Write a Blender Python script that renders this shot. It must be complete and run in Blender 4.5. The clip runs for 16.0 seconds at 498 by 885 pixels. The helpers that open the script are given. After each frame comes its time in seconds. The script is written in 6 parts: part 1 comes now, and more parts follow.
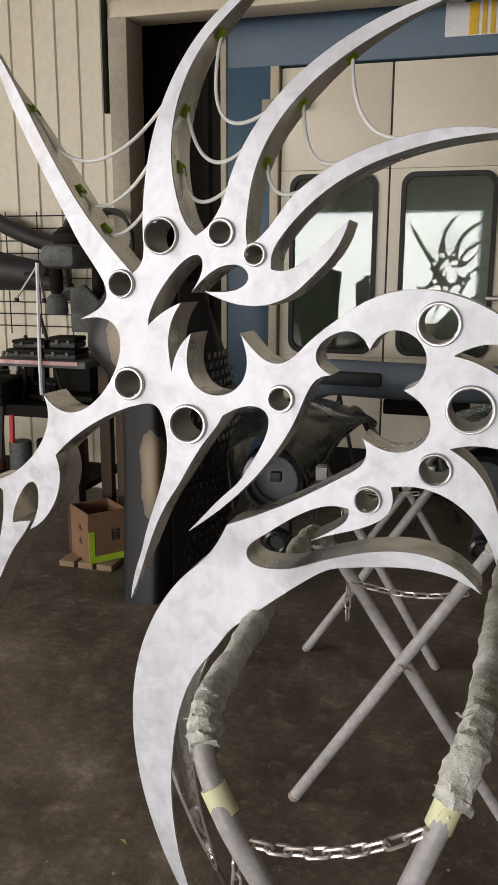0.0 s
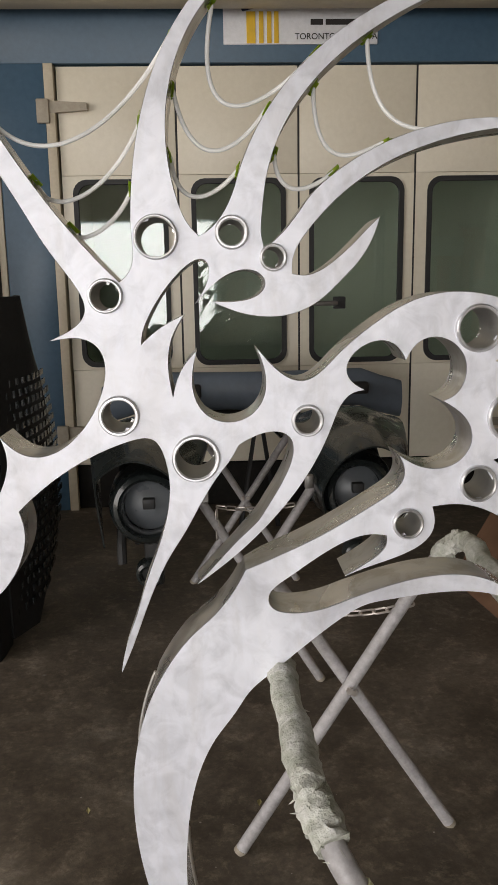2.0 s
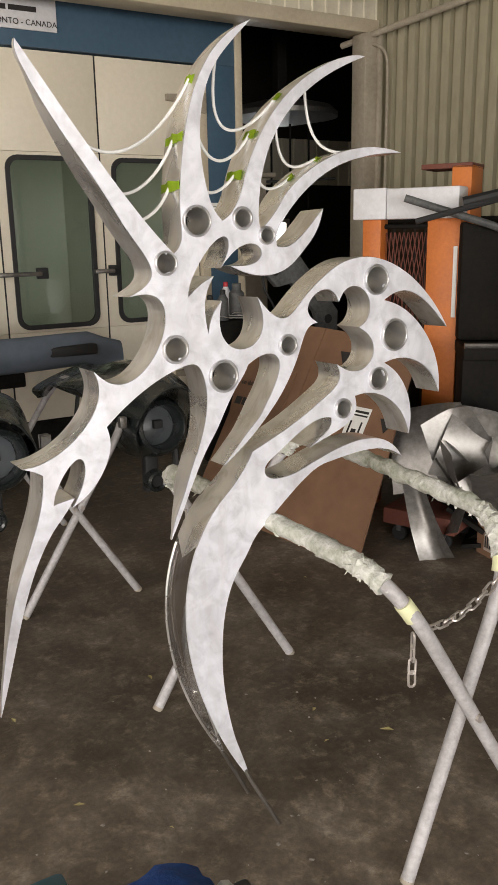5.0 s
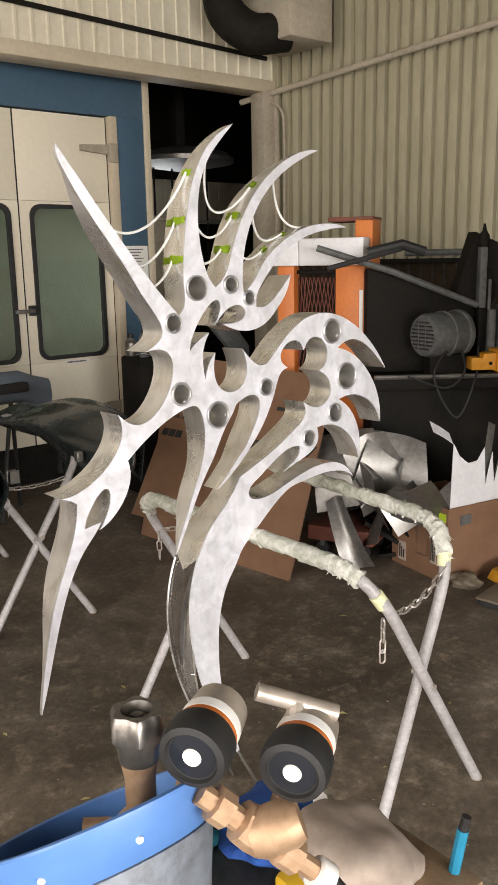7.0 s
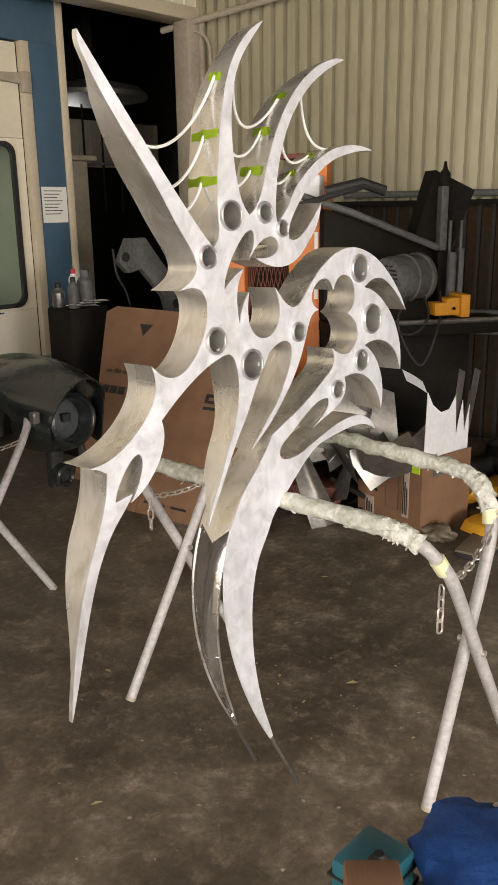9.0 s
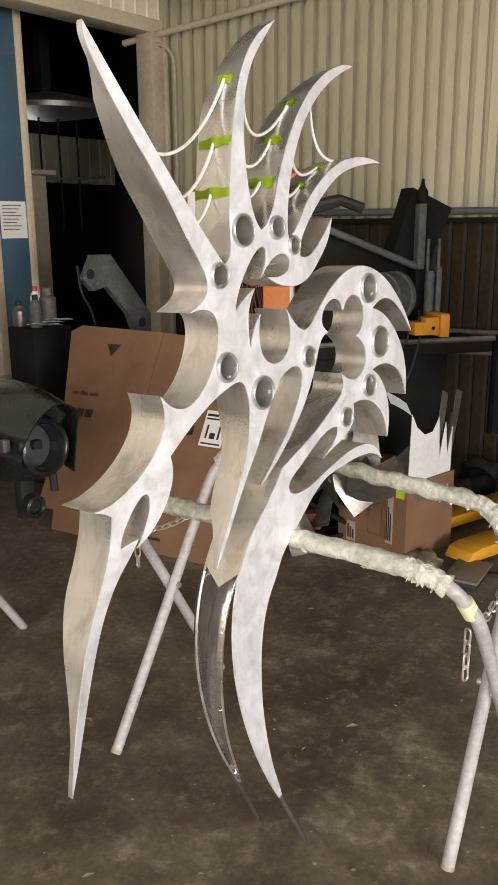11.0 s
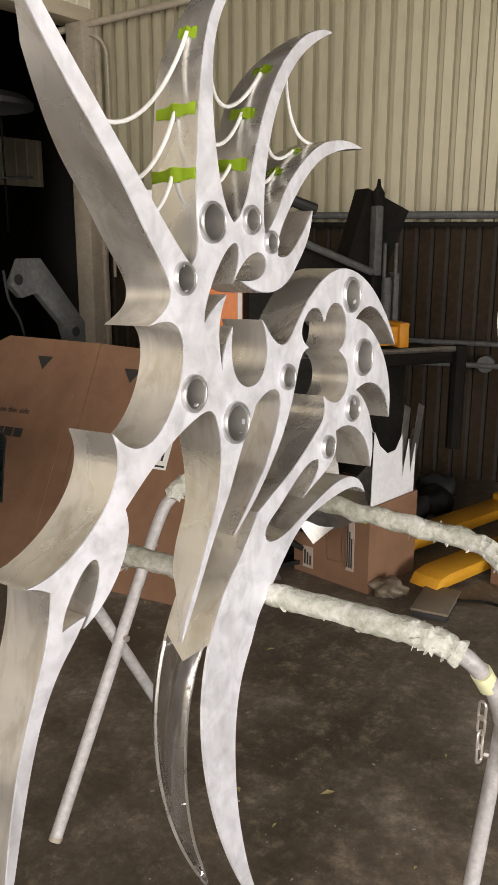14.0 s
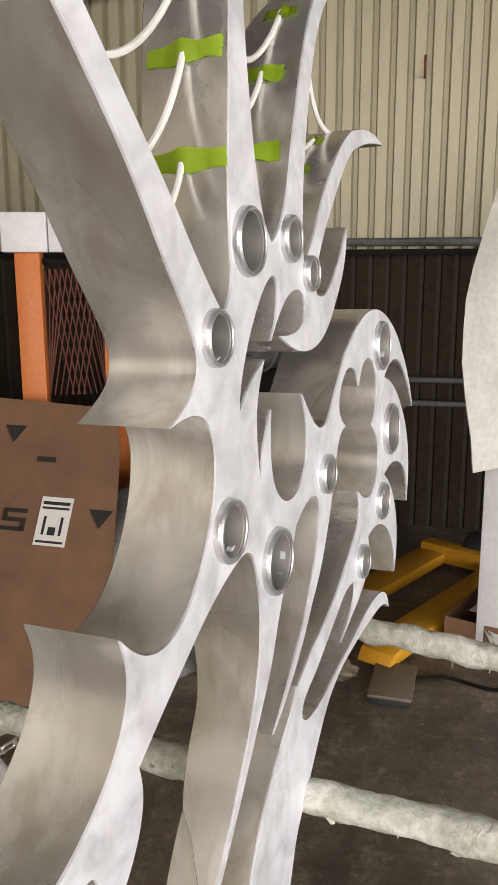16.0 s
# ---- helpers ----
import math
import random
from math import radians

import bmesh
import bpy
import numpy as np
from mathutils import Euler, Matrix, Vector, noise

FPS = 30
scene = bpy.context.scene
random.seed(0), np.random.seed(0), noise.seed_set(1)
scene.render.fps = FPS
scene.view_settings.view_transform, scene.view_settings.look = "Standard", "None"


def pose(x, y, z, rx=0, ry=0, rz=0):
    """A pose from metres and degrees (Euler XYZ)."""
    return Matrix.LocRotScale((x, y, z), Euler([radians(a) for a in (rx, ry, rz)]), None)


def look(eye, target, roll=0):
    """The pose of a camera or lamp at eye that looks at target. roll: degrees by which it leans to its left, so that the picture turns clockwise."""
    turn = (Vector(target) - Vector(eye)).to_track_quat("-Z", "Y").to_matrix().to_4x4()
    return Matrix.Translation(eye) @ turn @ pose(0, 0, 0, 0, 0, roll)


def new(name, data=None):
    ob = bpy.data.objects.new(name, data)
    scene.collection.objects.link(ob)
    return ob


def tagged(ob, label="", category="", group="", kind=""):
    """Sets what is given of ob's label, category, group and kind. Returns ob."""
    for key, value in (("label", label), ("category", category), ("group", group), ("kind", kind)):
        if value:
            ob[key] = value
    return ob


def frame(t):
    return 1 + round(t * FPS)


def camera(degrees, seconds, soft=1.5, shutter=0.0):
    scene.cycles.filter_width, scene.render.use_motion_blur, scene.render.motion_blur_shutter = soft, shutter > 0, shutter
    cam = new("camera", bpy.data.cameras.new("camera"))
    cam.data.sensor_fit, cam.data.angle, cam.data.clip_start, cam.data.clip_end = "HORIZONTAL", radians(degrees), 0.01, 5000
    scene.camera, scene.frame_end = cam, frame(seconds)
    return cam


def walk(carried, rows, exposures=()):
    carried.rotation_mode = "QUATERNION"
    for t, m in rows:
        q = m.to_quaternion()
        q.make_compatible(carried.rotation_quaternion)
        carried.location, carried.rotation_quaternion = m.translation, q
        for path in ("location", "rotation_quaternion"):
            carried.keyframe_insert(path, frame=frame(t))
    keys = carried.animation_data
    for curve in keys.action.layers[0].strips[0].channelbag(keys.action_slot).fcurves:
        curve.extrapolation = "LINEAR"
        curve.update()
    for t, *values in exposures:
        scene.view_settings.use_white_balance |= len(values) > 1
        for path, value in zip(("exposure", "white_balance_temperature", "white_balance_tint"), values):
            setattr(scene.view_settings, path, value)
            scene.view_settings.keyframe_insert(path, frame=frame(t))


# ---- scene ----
from mathutils import geometry

cam = camera(33.63, 16.0, 1.3)
ROWS = [
    (0.0, 0.3530, -1.3962, 1.4730, 77.412, -0.199, 16.591),
    (0.5, 0.2211, -1.3881, 1.4783, 77.097, 0.167, 12.491),
    (1.0, 0.0459, -1.4093, 1.4820, 77.026, 0.181, 8.058),
    (1.5, -0.0539, -1.3648, 1.4677, 77.301, 0.498, 3.208),
    (2.0, -0.1461, -1.2578, 1.4653, 78.009, 0.917, -2.750),
    (2.5, -0.2554, -1.1815, 1.4793, 77.547, 1.411, -8.200),
    (3.0, -0.4506, -1.1974, 1.4761, 76.174, 1.729, -13.842),
    (3.5, -0.5777, -1.2493, 1.4777, 74.654, 1.619, -19.181),
    (4.0, -0.7066, -1.3676, 1.4891, 74.224, 1.311, -23.774),
    (4.2, -0.7798, -1.4274, 1.4846, 74.572, 1.267, -25.647),
    (6.3, -1.3905, -1.7341, 1.5476, 77.134, 0.551, -37.252),
    (6.5, -1.4188, -1.7528, 1.5831, 77.548, 0.613, -37.968),
    (7.0, -1.4921, -1.7215, 1.5832, 77.391, 1.032, -40.162),
    (7.5, -1.5831, -1.5915, 1.5464, 75.889, 1.259, -42.906),
    (8.0, -1.6617, -1.4911, 1.5357, 74.803, 1.352, -45.311),
    (8.5, -1.6404, -1.4022, 1.5171, 74.086, 1.211, -47.022),
    (9.0, -1.5765, -1.2696, 1.5255, 74.140, 0.866, -48.242),
    (9.2, -1.5576, -1.2309, 1.5280, 74.258, 0.840, -48.509),
    (11.3, -1.5363, -1.0348, 1.5199, 75.431, 0.601, -52.620),
    (11.5, -1.5414, -1.0179, 1.5272, 75.539, 0.744, -53.205),
    (12.0, -1.5410, -0.9860, 1.5207, 75.673, 0.518, -54.107),
    (12.5, -1.5278, -0.9518, 1.5157, 75.655, 0.343, -54.672),
    (13.0, -1.4551, -0.9184, 1.5049, 75.796, 0.007, -54.898),
    (13.5, -1.3777, -0.8716, 1.5016, 75.697, -0.150, -55.402),
    (14.0, -1.3135, -0.8007, 1.4949, 75.742, -0.050, -56.449),
    (14.5, -1.2466, -0.6517, 1.4951, 75.710, 0.082, -58.167),
    (15.0, -1.1713, -0.5215, 1.4857, 75.995, 0.205, -60.201),
    (15.5, -1.0419, -0.4111, 1.4803, 76.745, 0.281, -62.579),
    (16.0, -0.9525, -0.3262, 1.4918, 77.696, 0.229, -66.456),
]
walk(cam, [(t, pose(x, y, z, rx, ry, rz)) for t, x, y, z, rx, ry, rz in ROWS],
     [(0.0, -0.24, 6500, 10), (2.0, -0.26, 6500, 10), (3.0, -0.08, 6600, 10), (4.2, 0.06, 6650, 10), (6.3, 0.46, 6700, 10), (7.4, 0.46, 6700, 10), (8.5, 0.44, 7200, 10), (9.2, 0.44, 6900, 10), (11.3, 0.46, 6850, 10), (16.0, 0.36, 6600, 10)])

# ---- light: daylight from the open vehicle door behind the camera ----
world = bpy.data.worlds.new("world")
scene.world = world
world.use_nodes = True
wn = world.node_tree
sky = wn.nodes.new("ShaderNodeTexSky")
sky.sky_type, sky.sun_disc, sky.sun_elevation, sky.sun_rotation = "NISHITA", False, radians(40), radians(200)
wn.links.new(sky.outputs["Color"], wn.nodes["Background"].inputs["Color"])
wn.nodes["Background"].inputs["Strength"].default_value = 0.1


def area_light(name, m, sx, sy, power, colour):
    la = bpy.data.lights.new(name, "AREA")
    la.shape, la.size, la.size_y, la.energy, la.color = "RECTANGLE", sx, sy, power, colour
    ob = new(name, la)
    ob.matrix_world = m
    return ob


area_light("south_door_daylight", look((-2.3, -6.9, 1.3), (-2.3, 0, 1.3)), 4.5, 2.0, 315, (1.0, 0.945, 0.905))
area_light("west_door_daylight", look((-5.9, -2.5, 2.4), (0, -2.5, 2.4)), 6.0, 3.4, 320, (1.0, 0.915, 0.85))

# ---- materials ----
def material(name):
    m = bpy.data.materials.new(name)
    m.use_nodes = True
    nt = m.node_tree
    return m, nt, nt.nodes["Principled BSDF"]


def node(nt, kind, **inputs):
    n = nt.nodes.new(kind)
    for k, v in inputs.items():
        n.inputs[k.replace("_", " ")].default_value = v
    return n


def coords(nt, scale=(1, 1, 1)):
    tc = nt.nodes.new("ShaderNodeTexCoord")
    mp = node(nt, "ShaderNodeMapping", Scale=scale)
    nt.links.new(tc.outputs["Object"], mp.inputs["Vector"])
    return mp.outputs["Vector"]


def ramp(nt, fac, stops):
    r = nt.nodes.new("ShaderNodeValToRGB")
    nt.links.new(fac, r.inputs["Fac"])
    el = r.color_ramp.elements
    while len(el) < len(stops):
        el.new(0.5)
    for e, (p, c) in zip(el, stops):
        e.position, e.color = p, (c if len(c) == 4 else (*c, 1))
    return r.outputs["Color"]


def grey(v):
    return (v, v, v, 1)


def noise_tex(nt, vec, scale, detail=4.0, rough=0.55, distort=0.0):
    n = node(nt, "ShaderNodeTexNoise", Scale=scale, Detail=detail, Roughness=rough, Distortion=distort)
    nt.links.new(vec, n.inputs["Vector"])
    return n.outputs["Fac"]


def bumped(nt, bsdf, fac, strength, distance):
    b = node(nt, "ShaderNodeBump", Strength=strength, Distance=distance)
    nt.links.new(fac, b.inputs["Height"])
    nt.links.new(b.outputs["Normal"], bsdf.inputs["Normal"])


def surface(name, dark, light, rough=(0.5, 0.7), metal=0.0, big=2.0, fine=40.0, bump=0.15, depth=0.002, stretch=(1, 1, 1), mixf=0.5, spec=0.5):
    """A worn surface: two colours mixed by coarse and fine noise, uneven gloss and fine relief."""
    m, nt, b = material(name)
    v = coords(nt, stretch)
    n1, n2 = noise_tex(nt, v, big, 5), noise_tex(nt, v, fine, 6, 0.65)
    mx = nt.nodes.new("ShaderNodeMix")
    mx.inputs["Factor"].default_value = mixf
    nt.links.new(n1, mx.inputs["A"])
    nt.links.new(n2, mx.inputs["B"])
    f = mx.outputs["Result"]
    nt.links.new(ramp(nt, f, [(0.36, dark), (0.64, light)]), b.inputs["Base Color"])
    nt.links.new(ramp(nt, f, [(0.35, grey(rough[0])), (0.65, grey(rough[1]))]), b.inputs["Roughness"])
    b.inputs["Metallic"].default_value = metal
    b.inputs["Specular IOR Level"].default_value = spec
    if bump:
        bumped(nt, b, n2, bump, depth)
    return m


def sanded_metal(name, tone, rough, swirl, metal=1.0):
    """Bare plate metal, sanded by hand: cloudy swirls, fine scratches."""
    m, nt, b = material(name)
    v = coords(nt)
    cloud = noise_tex(nt, v, swirl, 3, 0.5, 1.2)
    fine = noise_tex(nt, coords(nt, (1, 1, 1)), 260.0, 3, 0.6)
    blot = noise_tex(nt, v, 24.0 if metal < 0.6 else 2.6, 4, 0.6, 0.6)
    c1 = ramp(nt, cloud, [(0.32, tuple(t * 0.84 for t in tone)), (0.6, tone)])
    c2 = ramp(nt, blot, [(0.28, grey(0.8)), (0.5, grey(1.0))])
    mul = nt.nodes.new("ShaderNodeMix")
    mul.data_type, mul.blend_type = "RGBA", "MULTIPLY"
    mul.inputs["Factor"].default_value = 0.8
    nt.links.new(c1, mul.inputs["A"])
    nt.links.new(c2, mul.inputs["B"])
    smear = nt.nodes.new("ShaderNodeMix")
    smear.data_type, smear.blend_type = "RGBA", "MULTIPLY"
    smear.inputs["Factor"].default_value = 0.7 if metal >= 0.8 else 0.25
    nt.links.new(mul.outputs["Result"], smear.inputs["A"])
    nt.links.new(ramp(nt, noise_tex(nt, coords(nt, (20, 20, 5)), 1.0, 6, 0.62, 0.5), [(0.36, (0.72, 0.68, 0.61)), (0.52, (1.0, 1.0, 1.0)), (0.66, (1.06, 1.04, 1.0))]), smear.inputs["B"])
    nt.links.new(smear.outputs["Result"], b.inputs["Base Color"])
    nt.links.new(ramp(nt, cloud, [(0.3, grey(rough[0])), (0.7, grey(rough[1]))]), b.inputs["Roughness"])
    b.inputs["Metallic"].default_value = metal
    bumped(nt, b, fine, 0.06, 0.0006)
    return m


def glossy(name, colour, rough=0.3, metal=0.0, coat=0.0):
    m, nt, b = material(name)
    v = coords(nt)
    n = noise_tex(nt, v, 9.0, 6, 0.6)
    nt.links.new(ramp(nt, n, [(0.3, tuple(c * 0.8 for c in colour)), (0.7, tuple(min(1, c * 1.12) for c in colour))]), b.inputs["Base Color"])
    nt.links.new(ramp(nt, n, [(0.3, grey(rough * 0.75)), (0.7, grey(min(1, rough * 1.3)))]), b.inputs["Roughness"])
    b.inputs["Metallic"].default_value = metal
    b.inputs["Coat Weight"].default_value = coat
    return m


def concrete():
    m, nt, b = material("worn_concrete_floor")
    v = coords(nt)
    big, mid, fine = noise_tex(nt, v, 0.7, 6, 0.6, 0.1), noise_tex(nt, v, 3.1, 9, 0.74, 0.1), noise_tex(nt, v, 60.0, 4, 0.7)
    base = ramp(nt, mid, [(0.3, (0.075, 0.058, 0.04)), (0.45, (0.135, 0.107, 0.078)), (0.56, (0.195, 0.16, 0.12)), (0.66, (0.31, 0.27, 0.215))])
    stain = ramp(nt, big, [(0.35, grey(0.45)), (0.6, grey(1.0))])
    mul = nt.nodes.new("ShaderNodeMix")
    mul.data_type, mul.blend_type = "RGBA", "MULTIPLY"
    mul.inputs["Factor"].default_value = 0.85
    nt.links.new(base, mul.inputs["A"])
    nt.links.new(stain, mul.inputs["B"])
    vor = node(nt, "ShaderNodeTexVoronoi", Scale=9.0)
    nt.links.new(v, vor.inputs["Vector"])
    spots = ramp(nt, vor.outputs["Distance"], [(0.03, grey(1.0)), (0.09, grey(0.0))])
    mask = nt.nodes.new("ShaderNodeMath")
    mask.operation = "MULTIPLY"
    nt.links.new(spots, mask.inputs[0])
    nt.links.new(ramp(nt, noise_tex(nt, v, 1.7, 3), [(0.5, grey(0)), (0.62, grey(0.6))]), mask.inputs[1])
    mx = nt.nodes.new("ShaderNodeMix")
    mx.data_type = "RGBA"
    nt.links.new(mask.outputs[0], mx.inputs["Factor"])
    nt.links.new(mul.outputs["Result"], mx.inputs["A"])
    mx.inputs["B"].default_value = (0.3, 0.29, 0.25, 1)
    nt.links.new(mx.outputs["Result"], b.inputs["Base Color"])
    scuff = noise_tex(nt, v, 12.0, 9, 0.78, 0.2)
    top = nt.nodes.new("ShaderNodeMix")
    top.data_type, top.blend_type = "RGBA", "ADD"
    nt.links.new(ramp(nt, scuff, [(0.52, grey(0.0)), (0.67, grey(0.65))]), top.inputs["Factor"])
    nt.links.new(mx.outputs["Result"], top.inputs["A"])
    top.inputs["B"].default_value = (0.19, 0.16, 0.118, 1)
    grit = noise_tex(nt, v, 38.0, 8, 0.75, 0.4)
    speck = nt.nodes.new("ShaderNodeMix")
    speck.data_type, speck.blend_type = "RGBA", "MULTIPLY"
    speck.inputs["Factor"].default_value = 0.42
    nt.links.new(top.outputs["Result"], speck.inputs["A"])
    nt.links.new(ramp(nt, grit, [(0.34, grey(0.42)), (0.5, grey(0.95)), (0.64, grey(1.6))]), speck.inputs["B"])
    nt.links.new(speck.outputs["Result"], b.inputs["Base Color"])
    nt.links.new(ramp(nt, mid, [(0.3, grey(0.42)), (0.7, grey(0.8))]), b.inputs["Roughness"])
    bumped(nt, b, fine, 0.35, 0.003)
    return m


def cardboard():
    m, nt, b = material("corrugated_cardboard")
    v = coords(nt)
    wave = node(nt, "ShaderNodeTexWave", Scale=55.0, Distortion=0.4)
    nt.links.new(v, wave.inputs["Vector"])
    n = noise_tex(nt, v, 5.0, 6, 0.6)
    nt.links.new(ramp(nt, n, [(0.3, (0.165, 0.086, 0.048)), (0.7, (0.235, 0.128, 0.072))]), b.inputs["Base Color"])
    b.inputs["Roughness"].default_value = 0.85
    bumped(nt, b, wave.outputs["Fac"], 0.12, 0.001)
    return m


def pane_glass():
    m, nt, b = material("booth_glass")
    b.inputs["Transmission Weight"].default_value = 1.0
    b.inputs["Base Color"].default_value = (0.75, 0.85, 0.78, 1)
    b.inputs["Roughness"].default_value = 0.02
    b.inputs["IOR"].default_value = 1.52
    return m


def lit(name, colour, strength):
    m, nt, b = material(name)
    b.inputs["Emission Color"].default_value = (*colour, 1)
    b.inputs["Emission Strength"].default_value = strength
    return m


M_FACE = sanded_metal("sanded_plate_metal", (0.83, 0.84, 0.9), (0.5, 0.66), 16.0, 0.4)
M_SIDE = sanded_metal("brushed_sheet_metal", (0.9, 0.885, 0.865), (0.17, 0.46), 5.0, 0.84)
M_REAR = sanded_metal("polished_rear_sheet_metal", (0.8, 0.79, 0.79), (0.16, 0.26), 5.0, 0.97)
M_RING = sanded_metal("machined_collar_metal", (0.66, 0.66, 0.68), (0.3, 0.45), 25.0, 0.8)
M_BORE = sanded_metal("dull_tube_metal", (0.5, 0.49, 0.47), (0.4, 0.55), 12.0, 0.6)
M_ROD = surface("bare_steel_rod", (0.2, 0.19, 0.18), (0.35, 0.33, 0.3), (0.35, 0.5), 0.9, 8, 90)
M_FLOOR = concrete()
M_CARD = cardboard()
M_GLASS = pane_glass()
M_CREAM = surface("cream_booth_paint", (0.73, 0.67, 0.54), (0.81, 0.75, 0.62), (0.35, 0.5), 0, 1.5, 30, 0.05)
M_TRIM = surface("cream_trim_paint", (0.5, 0.43, 0.32), (0.62, 0.55, 0.42), (0.4, 0.55), 0, 3, 40, 0.05)
M_BLUE = surface("blue_booth_paint", (0.045, 0.095, 0.15), (0.065, 0.125, 0.19), (0.35, 0.5), 0, 1.2, 30, 0.05)
M_CLAD = surface("off_white_cladding", (0.6, 0.55, 0.43), (0.72, 0.67, 0.54), (0.4, 0.6), 0, 1.3, 25, 0.06)
M_GALV = surface("galvanised_corrugated_sheet", (0.33, 0.305, 0.215), (0.45, 0.415, 0.3), (0.34, 0.48), 0.2, 0.8, 20, 0.05, 0.001, (1, 1, 0.25), spec=0.4)
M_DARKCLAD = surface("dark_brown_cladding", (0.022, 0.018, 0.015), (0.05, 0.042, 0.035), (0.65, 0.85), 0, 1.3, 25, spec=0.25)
# Shade on the lower east wall, put into a darker brown sheet colour.
M_LOWCLAD = surface("shaded_brown_lower_cladding", (0.024, 0.017, 0.011), (0.046, 0.034, 0.023), (0.7, 0.9), 0, 1.3, 25, spec=0.04)
M_POST = surface("painted_steel_post", (0.3, 0.26, 0.2), (0.44, 0.39, 0.31), (0.5, 0.7), 0, 3, 30)
M_BLACK = surface("black_rubber", (0.012, 0.012, 0.012), (0.025, 0.025, 0.026), (0.5, 0.75), 0, 6, 60)
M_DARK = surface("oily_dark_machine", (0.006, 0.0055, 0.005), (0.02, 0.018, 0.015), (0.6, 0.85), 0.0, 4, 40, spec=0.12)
M_IRON = surface("grey_machine_paint", (0.06, 0.062, 0.062), (0.14, 0.143, 0.14), (0.5, 0.7), 0.0, 5, 40, spec=0.35)
M_PRIMER = glossy("black_primer_plastic", (0.016, 0.02, 0.02), 0.26, 0.0, 0.3)
M_BUMPER = glossy("slate_blue_bumper", (0.13, 0.16, 0.2), 0.5)
M_ORANGE = surface("orange_press_paint", (0.52, 0.14, 0.025), (0.66, 0.2, 0.04), (0.4, 0.6), 0, 5, 50, 0.1)
M_YELLOW = surface("yellow_jack_paint", (0.5, 0.235, 0.015), (0.66, 0.33, 0.02), (0.4, 0.6), 0, 5, 50, 0.1)
M_WHITE = surface("white_painted_steel", (0.66, 0.66, 0.68), (0.8, 0.8, 0.83), (0.4, 0.6), 0, 4, 40, 0.08)
M_TUBE = surface("chipped_white_tube_paint", (0.3, 0.285, 0.28), (0.54, 0.52, 0.525), (0.35, 0.55), 0, 7, 60, 0.1)
M_WRAP = surface("frayed_foam_wrap", (0.3, 0.32, 0.23), (0.78, 0.77, 0.73), (0.7, 0.9), 0, 9, 55, 1.0, 0.008)
M_PALETAPE = glossy("pale_yellow_tape", (0.72, 0.72, 0.45), 0.5)
M_CHAIN = glossy("zinc_chain", (0.62, 0.57, 0.53), 0.35, 0.7)
M_CORD = glossy("white_cord_plastic", (0.8, 0.8, 0.78), 0.45)
M_TAPE = glossy("lime_green_tape", (0.42, 0.6, 0.03), 0.55)
M_SHEET = surface("scrap_sheet_steel", (0.19, 0.18, 0.17), (0.38, 0.365, 0.345), (0.32, 0.5), 0.85, 3, 40, 0.1)
M_RUST = surface("rusty_red_dolly_paint", (0.11, 0.034, 0.024), (0.19, 0.062, 0.04), (0.5, 0.8), 0, 6, 50)
M_PAPER = surface("white_paper", (0.75, 0.74, 0.7), (0.82, 0.81, 0.78), (0.7, 0.9), 0, 4, 60, 0.03)
M_INK = glossy("black_ink", (0.025, 0.022, 0.02), 0.7)
M_CYL = glossy("pale_blue_cylinder_paint", (0.1, 0.235, 0.56), 0.4)
M_CYLBODY = surface("grey_white_cylinder_paint", (0.1, 0.11, 0.125), (0.26, 0.3, 0.36), (0.4, 0.6), 0, 14, 60, 0.1)
M_PRINTBOX = surface("faded_printed_board", (0.34, 0.275, 0.225), (0.46, 0.38, 0.325), (0.6, 0.8), 0, 14, 60)
M_BRASS = surface("worn_brass", (0.34, 0.21, 0.12), (0.55, 0.38, 0.25), (0.42, 0.62), 0.55, 12, 80)
M_CLOTH = surface("pale_quilted_cloth", (0.5, 0.49, 0.46), (0.66, 0.65, 0.62), (0.8, 0.95), 0, 9, 60, 0.5, 0.006)
M_WOOD = surface("raw_timber", (0.2, 0.13, 0.075), (0.32, 0.22, 0.13), (0.6, 0.8), 0, 3, 30, 0.2, 0.002, (6, 6, 0.6))
M_OLDWOOD = surface("dark_old_timber", (0.04, 0.026, 0.016), (0.1, 0.066, 0.04), (0.6, 0.85), 0, 3, 30, 0.2, 0.002, (6, 6, 0.6))
M_ORANGEYEL = surface("orange_yellow_enamel", (0.6, 0.24, 0.015), (0.75, 0.34, 0.02), (0.4, 0.6), 0, 6, 50, 0.1)
M_DRAB = surface("drab_tan_paint", (0.13, 0.105, 0.075), (0.2, 0.165, 0.12), (0.5, 0.7), 0, 9, 50, 0.1)
M_REDPALE = surface("scuffed_pink_paint", (0.42, 0.2, 0.19), (0.62, 0.42, 0.4), (0.5, 0.7), 0, 20, 60)
M_GREY = surface("pale_booth_lining", (0.62, 0.66, 0.56), (0.72, 0.75, 0.66), (0.5, 0.7), 0, 1.5, 25)
M_SIGNY = glossy("sign_yellow", (0.8, 0.5, 0.03), 0.5)
M_BLUERAG = surface("blue_rag", (0.01, 0.06, 0.3), (0.02, 0.12, 0.45), (0.7, 0.9), 0, 12, 60, 0.6, 0.006)
M_TEAL = glossy("teal_plastic", (0.02, 0.13, 0.17), 0.45)
M_GREENBAG = surface("green_plastic_bag", (0.06, 0.14, 0.012), (0.11, 0.22, 0.025), (0.4, 0.6), 0, 9, 50, 0.6, 0.006)
